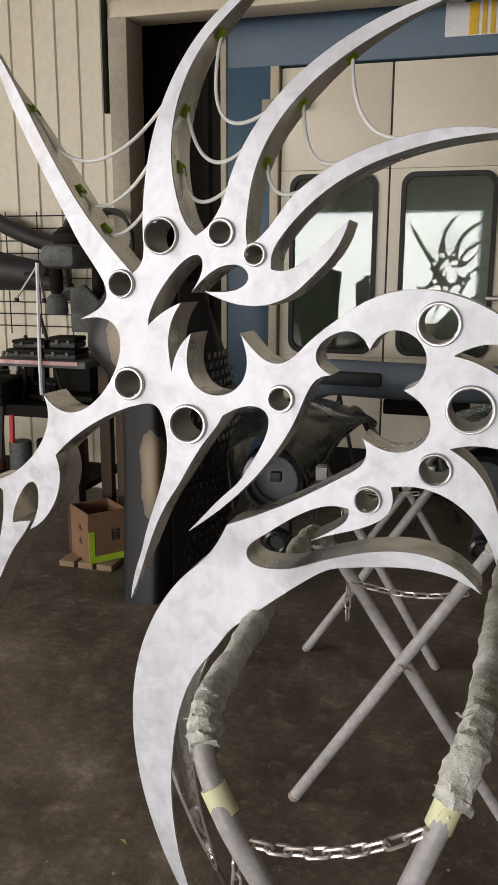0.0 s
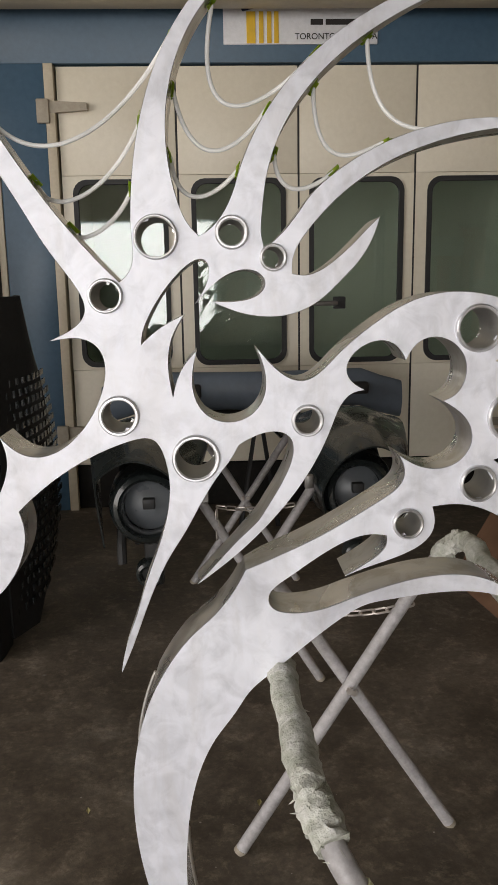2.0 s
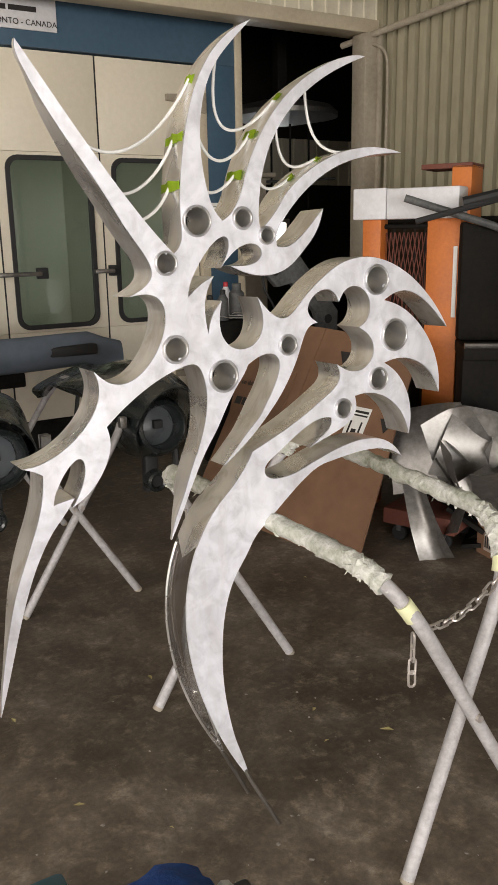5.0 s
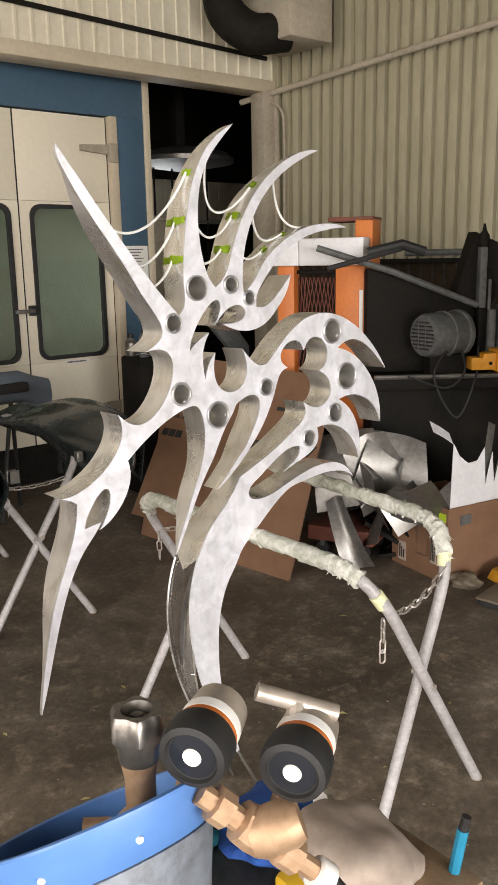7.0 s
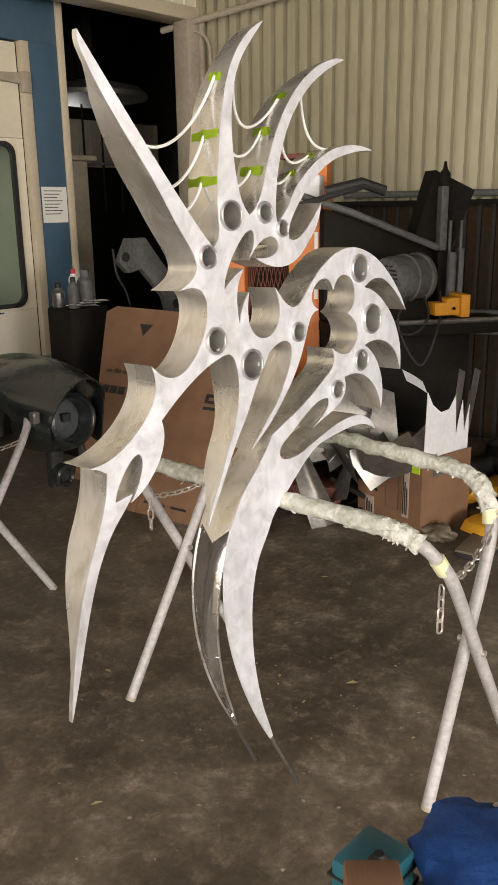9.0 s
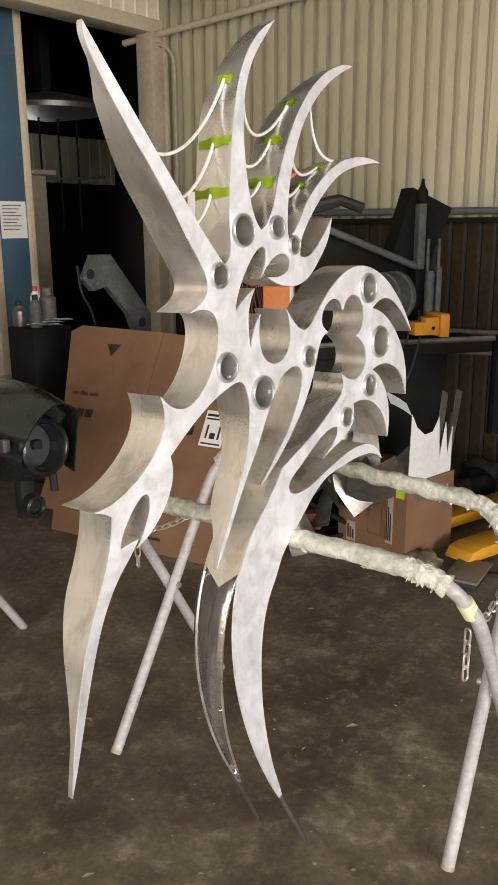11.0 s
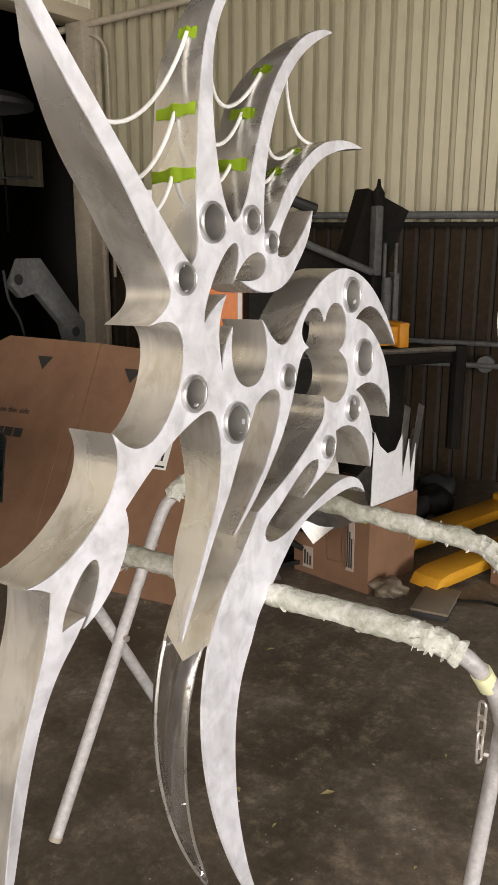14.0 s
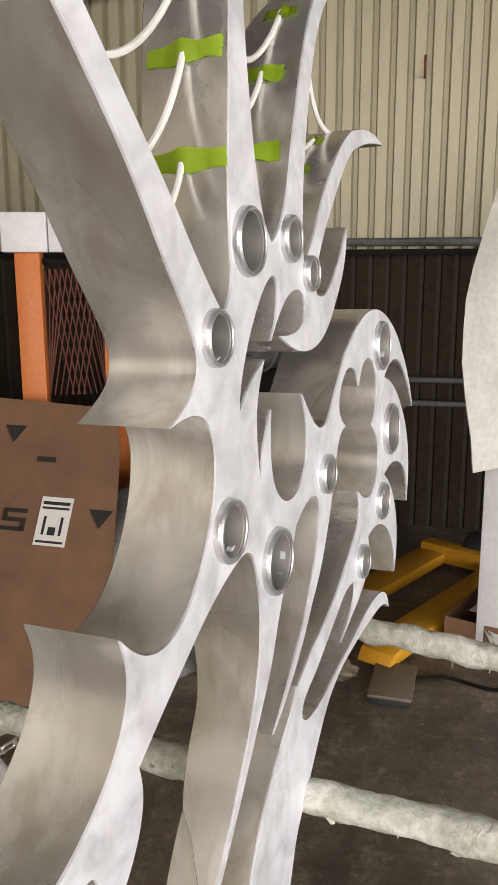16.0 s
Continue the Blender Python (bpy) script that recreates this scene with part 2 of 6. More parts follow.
M_GAUGE = surface("dull_tan_alloy", (0.38, 0.33, 0.28), (0.56, 0.5, 0.43), (0.3, 0.5), 0.5, 14, 70, 0.05)
M_RED = glossy("red_tool_plastic", (0.5, 0.03, 0.04), 0.45)
M_SKY = lit("open_daylight", (0.85, 0.93, 1.0), 3.0)
M_PANE = lit("bright_window_daylight", (0.9, 0.95, 1.0), 8.0)


# ---- building helpers ----
def mesh_of(bm, name, mat, smooth=None):
    me = bpy.data.meshes.new(name)
    bmesh.ops.recalc_face_normals(bm, faces=bm.faces[:])
    bm.to_mesh(me)
    bm.free()
    me.materials.append(mat)
    if smooth is not None:
        me.polygons.foreach_set("use_smooth", [True] * len(me.polygons))
        me.set_sharp_from_angle(angle=radians(smooth))
    return me


def part(name, bm, mat, parent, label="", smooth=35):
    ob = new(name, mesh_of(bm, name, mat, smooth))
    ob.parent = parent
    return tagged(ob, label)


def thing(name, label, category, group="", kind="", at=None):
    ob = new(name)
    ob.empty_display_size = 0.1
    if at is not None:
        ob.matrix_world = at
    return tagged(ob, label, category, group, kind)


def solid(name, bm, mat, label="", category="", kind="", smooth=35, group=""):
    return tagged(new(name, mesh_of(bm, name, mat, smooth)), label, category, group, kind)


def bx(x0, x1, y0, y1, z0, z1, bevel=0.0, bm=None, m=None):
    """A box, its edges rounded when bevel is given."""
    b = bmesh.new()
    bmesh.ops.create_cube(b, size=1)
    for v in b.verts:
        v.co = Vector(((x0 + x1) / 2 + v.co.x * (x1 - x0), (y0 + y1) / 2 + v.co.y * (y1 - y0), (z0 + z1) / 2 + v.co.z * (z1 - z0)))
    if bevel:
        bmesh.ops.bevel(b, geom=b.edges[:], offset=bevel, segments=2, affect="EDGES", profile=0.5)
    if m is not None:
        bmesh.ops.transform(b, matrix=m, verts=b.verts[:])
    return b if bm is None else joined(bm, b)


def joined(bm, other):
    me = bpy.data.meshes.new("tmp")
    other.to_mesh(me)
    other.free()
    bm.from_mesh(me)
    bpy.data.meshes.remove(me)
    return bm


def tube(points, radius, sides=10, bm=None, closed=False, rad=None):
    """A round bar along a line of points; rad gives a radius for each point."""
    b = bmesh.new() if bm is None else bm
    pts = [Vector(p) for p in points]
    rings, n, up = [], len(pts), None
    for i, p in enumerate(pts):
        d = (pts[(i + 1) % n] - pts[i - 1]) if closed else (pts[min(i + 1, n - 1)] - pts[max(i - 1, 0)])
        d.normalize()
        if up is None:
            up = d.orthogonal().normalized()
        up = (up - d * up.dot(d)).normalized()
        side = d.cross(up)
        r = rad[i] if rad else radius
        rings.append([b.verts.new(p + r * (math.cos(a) * up + math.sin(a) * side)) for a in (2 * math.pi * k / sides for k in range(sides))])
    for i in range(n if closed else n - 1):
        r0, r1 = rings[i], rings[(i + 1) % n]
        for k in range(sides):
            b.faces.new((r0[k], r0[(k + 1) % sides], r1[(k + 1) % sides], r1[k]))
    if not closed:
        b.faces.new(rings[0][::-1])
        b.faces.new(rings[-1])
    return b


def lathe(profile, axis=(0, 0, 1), at=(0, 0, 0), sides=24, bm=None, loop=False):
    """Turns a profile of (radius, height) round an axis."""
    b = bmesh.new() if bm is None else bm
    q = Vector((0, 0, 1)).rotation_difference(Vector(axis)).to_matrix()
    rings = [[b.verts.new(Vector(at) + q @ Vector((r * math.cos(2 * math.pi * k / sides), r * math.sin(2 * math.pi * k / sides), h))) for k in range(sides)] for r, h in profile]
    for r0, r1 in zip(rings, rings[1:] + (rings[:1] if loop else [])):
        for k in range(sides):
            b.faces.new((r0[k], r0[(k + 1) % sides], r1[(k + 1) % sides], r1[k]))
    if loop:
        return b
    if profile[0][0] > 1e-6:
        b.faces.new(rings[0][::-1])
    if profile[-1][0] > 1e-6:
        b.faces.new(rings[-1])
    bmesh.ops.remove_doubles(b, verts=b.verts[:], dist=1e-6)
    return b


def curve_pts(ctrl, n=8):
    """A smooth line through control points."""
    c = [Vector(p) for p in ctrl]
    c = [2 * c[0] - c[1], *c, 2 * c[-1] - c[-2]]
    out = []
    for i in range(1, len(c) - 2):
        p0, p1, p2, p3 = c[i - 1:i + 3]
        for k in range(n):
            t = k / n
            out.append(0.5 * (2 * p1 + (p2 - p0) * t + (2 * p0 - 5 * p1 + 4 * p2 - p3) * t * t + (3 * p1 - p0 - 3 * p2 + p3) * t ** 3))
    return out + [c[-2]]


def plate(outline, thick, m=None, bm=None, bevel=0.0):
    """A flat plate cut to an outline in x and z, thick along y."""
    b = bmesh.new()
    f = b.faces.new([b.verts.new((x, 0, z)) for x, z in outline])
    r = bmesh.ops.extrude_face_region(b, geom=[f])
    bmesh.ops.translate(b, vec=(0, thick, 0), verts=[v for v in r["geom"] if isinstance(v, bmesh.types.BMVert)])
    if bevel:
        bmesh.ops.bevel(b, geom=b.edges[:], offset=bevel, segments=2, affect="EDGES", profile=0.5)
    if m is not None:
        bmesh.ops.transform(b, matrix=m, verts=b.verts[:])
    return b if bm is None else joined(bm, b)


def rounded(x0, x1, z0, z1, r, n=5):
    pts = []
    for cx, cz, a0 in ((x1 - r, z1 - r, 0), (x0 + r, z1 - r, 90), (x0 + r, z0 + r, 180), (x1 - r, z0 + r, 270)):
        pts += [(cx + r * math.cos(radians(a0 + 90 * k / n)), cz + r * math.sin(radians(a0 + 90 * k / n))) for k in range(n + 1)]
    return pts


def frame_ring(outer, inner, y0, y1):
    """The ring between two outlines of as many points, from y0 to y1."""
    b = bmesh.new()
    loops = [[b.verts.new((x, y, z)) for x, z in o] for y in (y0, y1) for o in (outer, inner)]
    n = len(outer)
    for k in range(n):
        j = (k + 1) % n
        for a, c in ((0, 1), (2, 3), (0, 2), (1, 3)):
            b.faces.new((loops[a][k], loops[a][j], loops[c][j], loops[c][k]))
    return b


def ribbed(length, height, pitch, rib, depth, thick=0.004, phase=0.0):
    """A sheet in x and z with trapezoid ribs that stand out towards -y."""
    b = bmesh.new()
    xs, x = [], -phase
    while x < length:
        xs += [(x, 0), (x + pitch - rib * 1.6, 0), (x + pitch - rib * 1.25, -depth), (x + pitch - rib * 0.35, -depth)]
        x += pitch
    xs = [(max(0, min(length, a)), y) for a, y in xs] + [(length, 0)]
    cols = [[b.verts.new((a, y + o, z)) for o in (0, thick) for z in (0, height)] for a, y in xs]
    for p, q in zip(cols, cols[1:]):
        if abs(p[0].co.x - q[0].co.x) < 1e-6:
            continue
        b.faces.new((p[0], q[0], q[1], p[1]))
        b.faces.new((p[2], p[3], q[3], q[2]))
    return b


def bars(rows, m, mat, name, parent, label="", lift=0.002):
    """Plain bars of print on a flat face: rows of x, z, width, height in the face's own plane."""
    for x, z, w, h in rows:
        part(name, bx(x, x + w, -lift, 0, z, z + h, 0, None, m), mat, parent, label, None)


def writing(text, size, m, mat, name, parent, label=""):
    cu = bpy.data.curves.new(name, "FONT")
    cu.body, cu.size, cu.extrude = text, size, 0.001
    ob = new(name, cu)
    me = bpy.data.meshes.new_from_object(ob)
    bpy.data.objects.remove(ob)
    me.materials.append(mat)
    ob = new(name, me)
    ob.parent = parent
    ob.matrix_basis = m
    return tagged(ob, label)


# ---- structure ----
solid("floor", bx(-6, 7, -8, 10, -0.1, 0), M_FLOOR, "worn stained concrete workshop floor", "floor", "structure", None)
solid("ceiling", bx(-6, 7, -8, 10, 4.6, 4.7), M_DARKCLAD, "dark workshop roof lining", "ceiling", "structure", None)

# north wall: light ribbed cladding, with the wide opening in front of the spray booth
north = thing("wall_north", "off-white ribbed cladding wall over a wide opening", "wall", kind="structure")
part("backing", bx(-6, -1.9, 3.34, 3.42, 0, 4.6), M_CLAD, north, smooth=None)
part("backing", bx(-1.9, 3.03, 3.34, 3.42, 2.9, 4.6), M_CLAD, north, smooth=None)
b = ribbed(4.1, 4.6, 0.15, 0.02, 0.012)
bmesh.ops.translate(b, vec=(-6, 3.33, 0), verts=b.verts[:])
part("cladding_sheet", b, M_CLAD, north, smooth=None)
b = ribbed(4.93, 1.7, 0.11, 0.018, 0.01)
bmesh.ops.translate(b, vec=(-1.9, 3.33, 2.9), verts=b.verts[:])
part("cladding_sheet", b, M_CLAD, north, smooth=None)
part("lintel_trim", bx(-1.9, 3.03, 3.29, 3.5, 2.81, 2.9, 0.006), M_TRIM, north, "cream lintel trim")
b = bx(-1.885, -1.77, 3.27, 3.5, 0, 2.81, 0.008)
part("door_post", b, M_POST, north, "scuffed cream steel post")
b = bx(2.89, 3.02, 3.27, 3.42, 0, 2.81, 0.008)
b = bx(2.99, 3.025, 3.24, 3.27, 0, 2.81, 0.004, b)
part("door_post", b, M_POST, north, "scuffed cream steel post")
part("conduit", tube([(-1.91, 3.28, 4.5), (-1.91, 3.28, 2.3)], 0.018), M_DARK, north, "dark conduit")
part("conduit", tube([(0.2, 3.3, 3.14), (2.95, 3.3, 3.05)], 0.016), M_DARK, north, "dark conduit")

# east wall: galvanised corrugated sheet
EAST = Matrix.Translation((3.03, 3.32, 0)) @ Matrix.Rotation(math.atan2(-0.98, 0.2), 4, "Z")
east = thing("wall_east", "galvanised corrugated metal wall, shade put into its dark lower sheet", "wall", kind="structure", at=EAST)
b = ribbed(11.5, 3.05, 0.092, 0.024, -0.035)
bmesh.ops.translate(b, vec=(0, 0, 1.55), verts=b.verts[:])
part("upper_sheet", b, M_GALV, east, smooth=None)
# Same ribbed sheet below the girt, coloured dark brown to stand in for shade.
b = ribbed(11.5, 1.55, 0.092, 0.022, -0.012)
bmesh.ops.translate(b, vec=(0, 0.03, 0), verts=b.verts[:])
part("lower_sheet", b, M_LOWCLAD, east, "lower sheet with the shade put into its dark brown", None)
part("girt", bx(0, 11.5, -0.07, -0.01, 1.53, 1.56, 0.003), M_DARK, east, "dark steel girt")
part("pipe", tube([(1.2, -0.06, 1.6), (11, -0.06, 1.58)], 0.022), M_IRON, east, "grey pipe run")
part("pipe", tube([(1.2, -0.05, 0.86), (11, -0.05, 0.87)], 0.016), M_IRON, east, "grey pipe run")
part("pipe", tube([(1.2, -0.05, 0.73), (11, -0.05, 0.74)], 0.016), M_IRON, east, "grey pipe run")
part("pipe", tube([(-0.25, -0.08, 2.77), (4.5, -0.08, 3.28), (11, -0.08, 4.0)], 0.022), M_POST, east, "cream painted sprinkler pipe")
part("conduit", tube(curve_pts([(-0.05, -0.09, 2.74), (0.06, -0.08, 2.73), (0.13, -0.06, 2.66), (0.14, -0.05, 2.5), (0.14, -0.05, 2.0), (0.14, -0.05, 1.2)], 8), 0.011, 8), M_POST, east, "thin bent conduit")
part("junction_box", lathe([(0.05, -0.03), (0.05, 0.02)], (0, -1, 0), (2.65, -0.03, 0.74)), M_IRON, east, "round grey junction box")
part("hook", tube(curve_pts([(2.72, 0, 2.42), (2.72, -0.05, 2.42), (2.72, -0.09, 2.46), (2.72, -0.07, 2.51)], 4), 0.007, 6), M_RUST, east, "rusty wire hook")
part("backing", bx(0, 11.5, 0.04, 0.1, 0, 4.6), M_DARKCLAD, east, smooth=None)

# the rest of the hall, behind the camera, with the open vehicle door that lets the daylight in
west = thing("wall_west", "off-white side wall with an open vehicle door", "wall", kind="structure")
part("pier", bx(-6.1, -6, -7.1, -5.6, 0, 4.6), M_CLAD, west, smooth=None)
part("pier", bx(-6.1, -6, 0.6, 10, 0, 4.6), M_CLAD, west, smooth=None)
part("header", bx(-6.1, -6, -5.6, 0.6, 4.3, 4.6), M_CLAD, west, smooth=None)
south = thing("wall_south", "off-white wall with an open vehicle door", "wall", kind="structure")
part("pier", bx(-6, -4.6, -7.1, -7, 0, 4.6), M_CLAD, south, smooth=None)
part("pier", bx(0.0, 7, -7.1, -7, 0, 4.6), M_CLAD, south, smooth=None)
part("header", bx(-4.6, 0.0, -7.1, -7, 2.35, 4.6), M_CLAD, south, smooth=None)
solid("backdrop", bx(-9, 7, -13.1, -13, -0.05, 7), M_SKY, "bright open daylight beyond the door", "sky", "structure", None)

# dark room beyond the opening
# The room's dimness is put into the dark colour of these walls.
far = thing("wall_far", "back room walls, the dimness put into their dark colour", "wall", kind="structure")
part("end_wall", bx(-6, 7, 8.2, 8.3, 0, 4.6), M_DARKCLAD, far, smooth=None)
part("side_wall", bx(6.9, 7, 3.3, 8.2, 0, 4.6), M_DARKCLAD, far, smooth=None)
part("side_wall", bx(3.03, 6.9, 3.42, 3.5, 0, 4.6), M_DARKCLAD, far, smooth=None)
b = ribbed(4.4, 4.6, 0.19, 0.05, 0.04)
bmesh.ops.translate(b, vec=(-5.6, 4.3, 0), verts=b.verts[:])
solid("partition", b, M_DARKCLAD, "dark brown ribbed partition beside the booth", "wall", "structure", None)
b = ribbed(2.6, 0.5, 0.16, 0.02, 0.015)
bmesh.ops.translate(b, vec=(3.0, 6.6, 2.0), verts=b.verts[:])
solid("partition", b, M_CLAD, "pale ribbed cladding high in the back room", "wall", "structure", None)
win = thing("window_1", "small bright daylight window in the back room", "window", kind="structure")
part("pane", bx(4.85, 5.5, 8.15, 8.19, 1.15, 1.6), M_PANE, win, smooth=None)
part("window_frame", frame_ring(rounded(4.8, 5.55, 1.1, 1.65, 0.01), rounded(4.85, 5.5, 1.15, 1.6, 0.01), 8.12, 8.2), M_POST, win)

# ---- spray booth ----
booth = thing("spray_booth", "cream spray booth with blue header and columns, doors shut", "spray booth")
EDGES = [-0.986, -0.312, 0.395, 1.085, 1.805]
part("header", bx(-1.36, 2.16, 3.74, 3.86, 2.6, 3.4, 0.004), M_BLUE, booth, "blue painted header")
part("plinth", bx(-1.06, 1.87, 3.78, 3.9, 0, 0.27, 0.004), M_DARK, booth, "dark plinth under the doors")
for x0, x1 in ((-1.32, -1.045), (1.875, 2.105)):
    part("column", bx(x0, x1, 3.735, 3.88, 0, 2.6, 0.004), M_BLUE, booth, "blue painted column")
for x0, x1 in ((-1.36, -1.322), (-1.043, -0.99), (1.809, 1.873), (2.107, 2.16)):
    part("trim_strip", bx(x0, x1, 3.725, 3.88, 0, 3.4 if x0 < -1.3 or x0 > 2 else 2.6, 0.004), M_TRIM, booth, "cream trim strip")
WINDOWS = [(-0.908, -0.388), (-0.226, 0.306), (0.468, 1.008), (1.172, 1.712)]
for i, (w0, w1) in enumerate(WINDOWS):
    d0, d1 = EDGES[i] + 0.006, EDGES[i + 1] - 0.006
    outer = [(max(d0, min(d1, x)), z) for x, z in rounded(w0, w1, 0.9, 1.965, 0.075)]
    leaf = part("door_leaf", bx(d0, d1, 3.77, 3.81, 2.0, 2.59, 0.003), M_CREAM, booth)
    for nm, bb in (("lower_panel", bx(d0, d1, 3.77, 3.81, 0.28, 0.87, 0.003)), ("stile", bx(d0, w0 - 0.02, 3.77, 3.81, 0.872, 1.998)), ("stile", bx(w1 + 0.02, d1, 3.77, 3.81, 0.872, 1.998))):
        part(nm, bb, M_CREAM, leaf)
    sq = []
    n_side = len(outer) // 4
    for k, (x, z) in enumerate(outer):
        sq.append((w0 - 0.02 if k in range(n_side, 3 * n_side) else w1 + 0.02, 1.998 if k < 2 * n_side else 0.872))
    part("window_surround", frame_ring(sq, outer, 3.771, 3.808), M_CREAM, leaf)
    part("gasket", frame_ring(rounded(w0 - 0.012, w1 + 0.012, 0.888, 1.977, 0.08), rounded(w0 + 0.016, w1 - 0.016, 0.916, 1.949, 0.065), 3.755, 3.79), M_BLACK, leaf, "black rubber window gasket")
    pane = part("pane", plate(rounded(w0 + 0.01, w1 - 0.01, 0.91, 1.955, 0.065), 0.006, Matrix.Translation((0, 3.775, 0))), M_GLASS, leaf, "greenish window glass", None)
    pane.visible_shadow = False
    part("seam", bx(d1, d1 + 0.012, 3.775, 3.8, 0.28, 2.59), M_BLACK, leaf, "dark rubber door seam", None)
for x, z in ((-1.06, 2.37), (1.82, 2.37), (-1.06, 0.5), (1.82, 0.5)):
    s = 1 if x < 0 else -1
    b = bx(x - 0.03, x + 0.04, 3.7, 3.735, z - 0.09, z + 0.04, 0.006)
    b = joined(b, plate([(x - 0.03 * s, z + 0.035), (x + 0.25 * s, z + 0.02), (x + 0.25 * s, z - 0.02), (x - 0.03 * s, z - 0.04)][::s], 0.03, Matrix.Translation((0, 3.72, 0))))
    part("strap_hinge", b, M_POST, booth, "drab strap hinge")
for x0, x1 in ((0.98, 1.12), (0.28, 0.62)):
    part("door_handle", bx(x0, x1, 3.69, 3.73, 1.235, 1.262, 0.006), M_SHEET, booth, "steel bar handle")
    part("handle_bracket", bx(x1 - 0.02, x1 + 0.05, 3.72, 3.77, 1.215, 1.285, 0.004), M_BLACK, booth)
part("lining_rear", bx(-1.3, 2.1, 7.4, 7.45, 0, 3.4), M_GREY, booth, smooth=None)
part("lining_roof", bx(-1.3, 2.1, 3.87, 7.45, 3.3, 3.4), M_GREY, booth, smooth=None)
for x in (-1.33, 2.11):
    part("lining_side", bx(x, x + 0.03, 3.9, 7.45, 0, 3.4), M_GREY, booth, smooth=None)
b = bx(1.36, 1.56, 3.764, 3.769, 0.848, 0.872)
bars([(1.375 + 0.02 * k, 0.855, 0.014, 0.01) for k in range(8)], Matrix.Translation((0, 3.764, 0)), M_INK, "lettering", part("maker_plate", b, M_PAPER, booth, "small white maker's plate"))

sign = thing("wall_sign", "white and yellow advertising sign on the blue header", "sign")
part("board", bx(-0.03, 0.84, 3.725, 3.737, 2.69, 3.02, 0.002), M_WHITE, sign)
for x in (0.1, 0.17, 0.215, 0.255):
    part("yellow_band", bx(x, x + (0.05 if x < 0.15 else 0.025), 3.72, 3.726, 2.695, 2.86), M_SIGNY, sign, "yellow stripe")
part("badge", plate(rounded(-0.1, 0.1, -0.05, 0.05, 0.01), 0.006, Matrix.Translation((0.16, 3.712, 2.93)) @ Matrix.Rotation(radians(-14), 4, "Y")), glossy("sign_navy", (0.02, 0.03, 0.09), 0.5), sign, "dark blue tilted badge")
writing("SUPER", 0.075, Matrix.Translation((0.07, 3.708, 2.925)) @ Matrix.Rotation(radians(-14), 4, "Y") @ Matrix.Rotation(radians(90), 4, "X"), M_WHITE, "lettering", sign, "white lettering")
bars([(0.46, 2.79, 0.07, 0.03), (0.545, 2.79, 0.17, 0.03)], Matrix.Translation((0, 3.723, 0)), M_INK, "name_bars", sign)
writing("TORONTO - CANADA", 0.046, Matrix.Translation((0.37, 3.721, 2.715)) @ Matrix.Rotation(radians(90), 4, "X"), M_INK, "lettering", sign, "black lettering")
notice = thing("paper_notice", "white printed sheet taped to the blue column", "notice")
part("sheet", bx(1.888, 2.095, 3.731, 3.734, 1.45, 1.69), M_PAPER, notice, smooth=None)
bars([(1.905, 1.66 - 0.022 * k, 0.15 - 0.02 * (k % 3), 0.006) for k in range(8)], Matrix.Translation((0, 3.731, 0)), M_IRON, "print_lines", notice)

# ---- the metal sculpture ----
START = (-0.386, 1.362)
HORN_LONG = [
    (-0.290, 1.398, -0.336, 1.428, -0.389, 1.507), (-0.443, 1.609, -0.514, 1.699, -0.558, 1.804), (-0.563, 1.818, -0.574, 1.832, -0.563, 1.843),
    (-0.472, 1.705, -0.399, 1.562, -0.279, 1.446),
]
HORN_TALL = [
    (-0.246, 1.459, -0.258, 1.496, -0.259, 1.528), (-0.255, 1.679, -0.207, 1.866, -0.051, 1.927), (-0.080, 1.902, -0.108, 1.876, -0.135, 1.849),
    (-0.204, 1.772, -0.220, 1.659, -0.190, 1.562), (-0.185, 1.542, -0.178, 1.522, -0.159, 1.511),
]
HORN_SWEPT = [
    (-0.132, 1.518, -0.122, 1.545, -0.108, 1.568), (-0.076, 1.711, 0.044, 1.816, 0.177, 1.867), (0.207, 1.874, 0.237, 1.889, 0.268, 1.882),
    (0.117, 1.830, -0.056, 1.730, -0.065, 1.550), (-0.067, 1.530, -0.074, 1.509, -0.063, 1.491),
]
HORN_LOW = [
    (-0.033, 1.510, -0.013, 1.539, 0.006, 1.569), (0.094, 1.652, 0.240, 1.700, 0.360, 1.668), (0.222, 1.664, 0.088, 1.629, -0.002, 1.513),
    (-0.016, 1.496, -0.030, 1.478, -0.022, 1.455),
]
CREST_HOOK = [
    (0.018, 1.429, 0.083, 1.514, 0.110, 1.536), (0.102, 1.498, 0.080, 1.467, 0.049, 1.443), (0.000, 1.380, -0.076, 1.380, -0.142, 1.416),
    (0.005, 1.399, -0.077, 1.532, -0.167, 1.413),
]
JAW = [
    (-0.154, 1.430, -0.141, 1.447, -0.143, 1.469), (-0.161, 1.520, -0.260, 1.386, -0.250, 1.354), (-0.233, 1.374, -0.210, 1.387, -0.186, 1.396),
    (-0.218, 1.361, -0.215, 1.315, -0.205, 1.272),
]
FANG = [(-0.202, 1.298, -0.191, 1.326, -0.168, 1.342), (-0.220, 1.186, -0.007, 1.205, -0.076, 1.345)]
MANE_TOP = [
    (-0.058, 1.322, -0.039, 1.297, -0.010, 1.290), (0.009, 1.292, 0.021, 1.305, 0.033, 1.318), (0.054, 1.342, 0.079, 1.362, 0.106, 1.380),
    (0.249, 1.495, 0.427, 1.367, 0.508, 1.238), (0.447, 1.293, 0.380, 1.381, 0.290, 1.318),
]
MANE_MID = [(0.397, 1.302, 0.491, 1.175, 0.488, 1.067), (0.462, 1.143, 0.369, 1.193, 0.292, 1.163)]
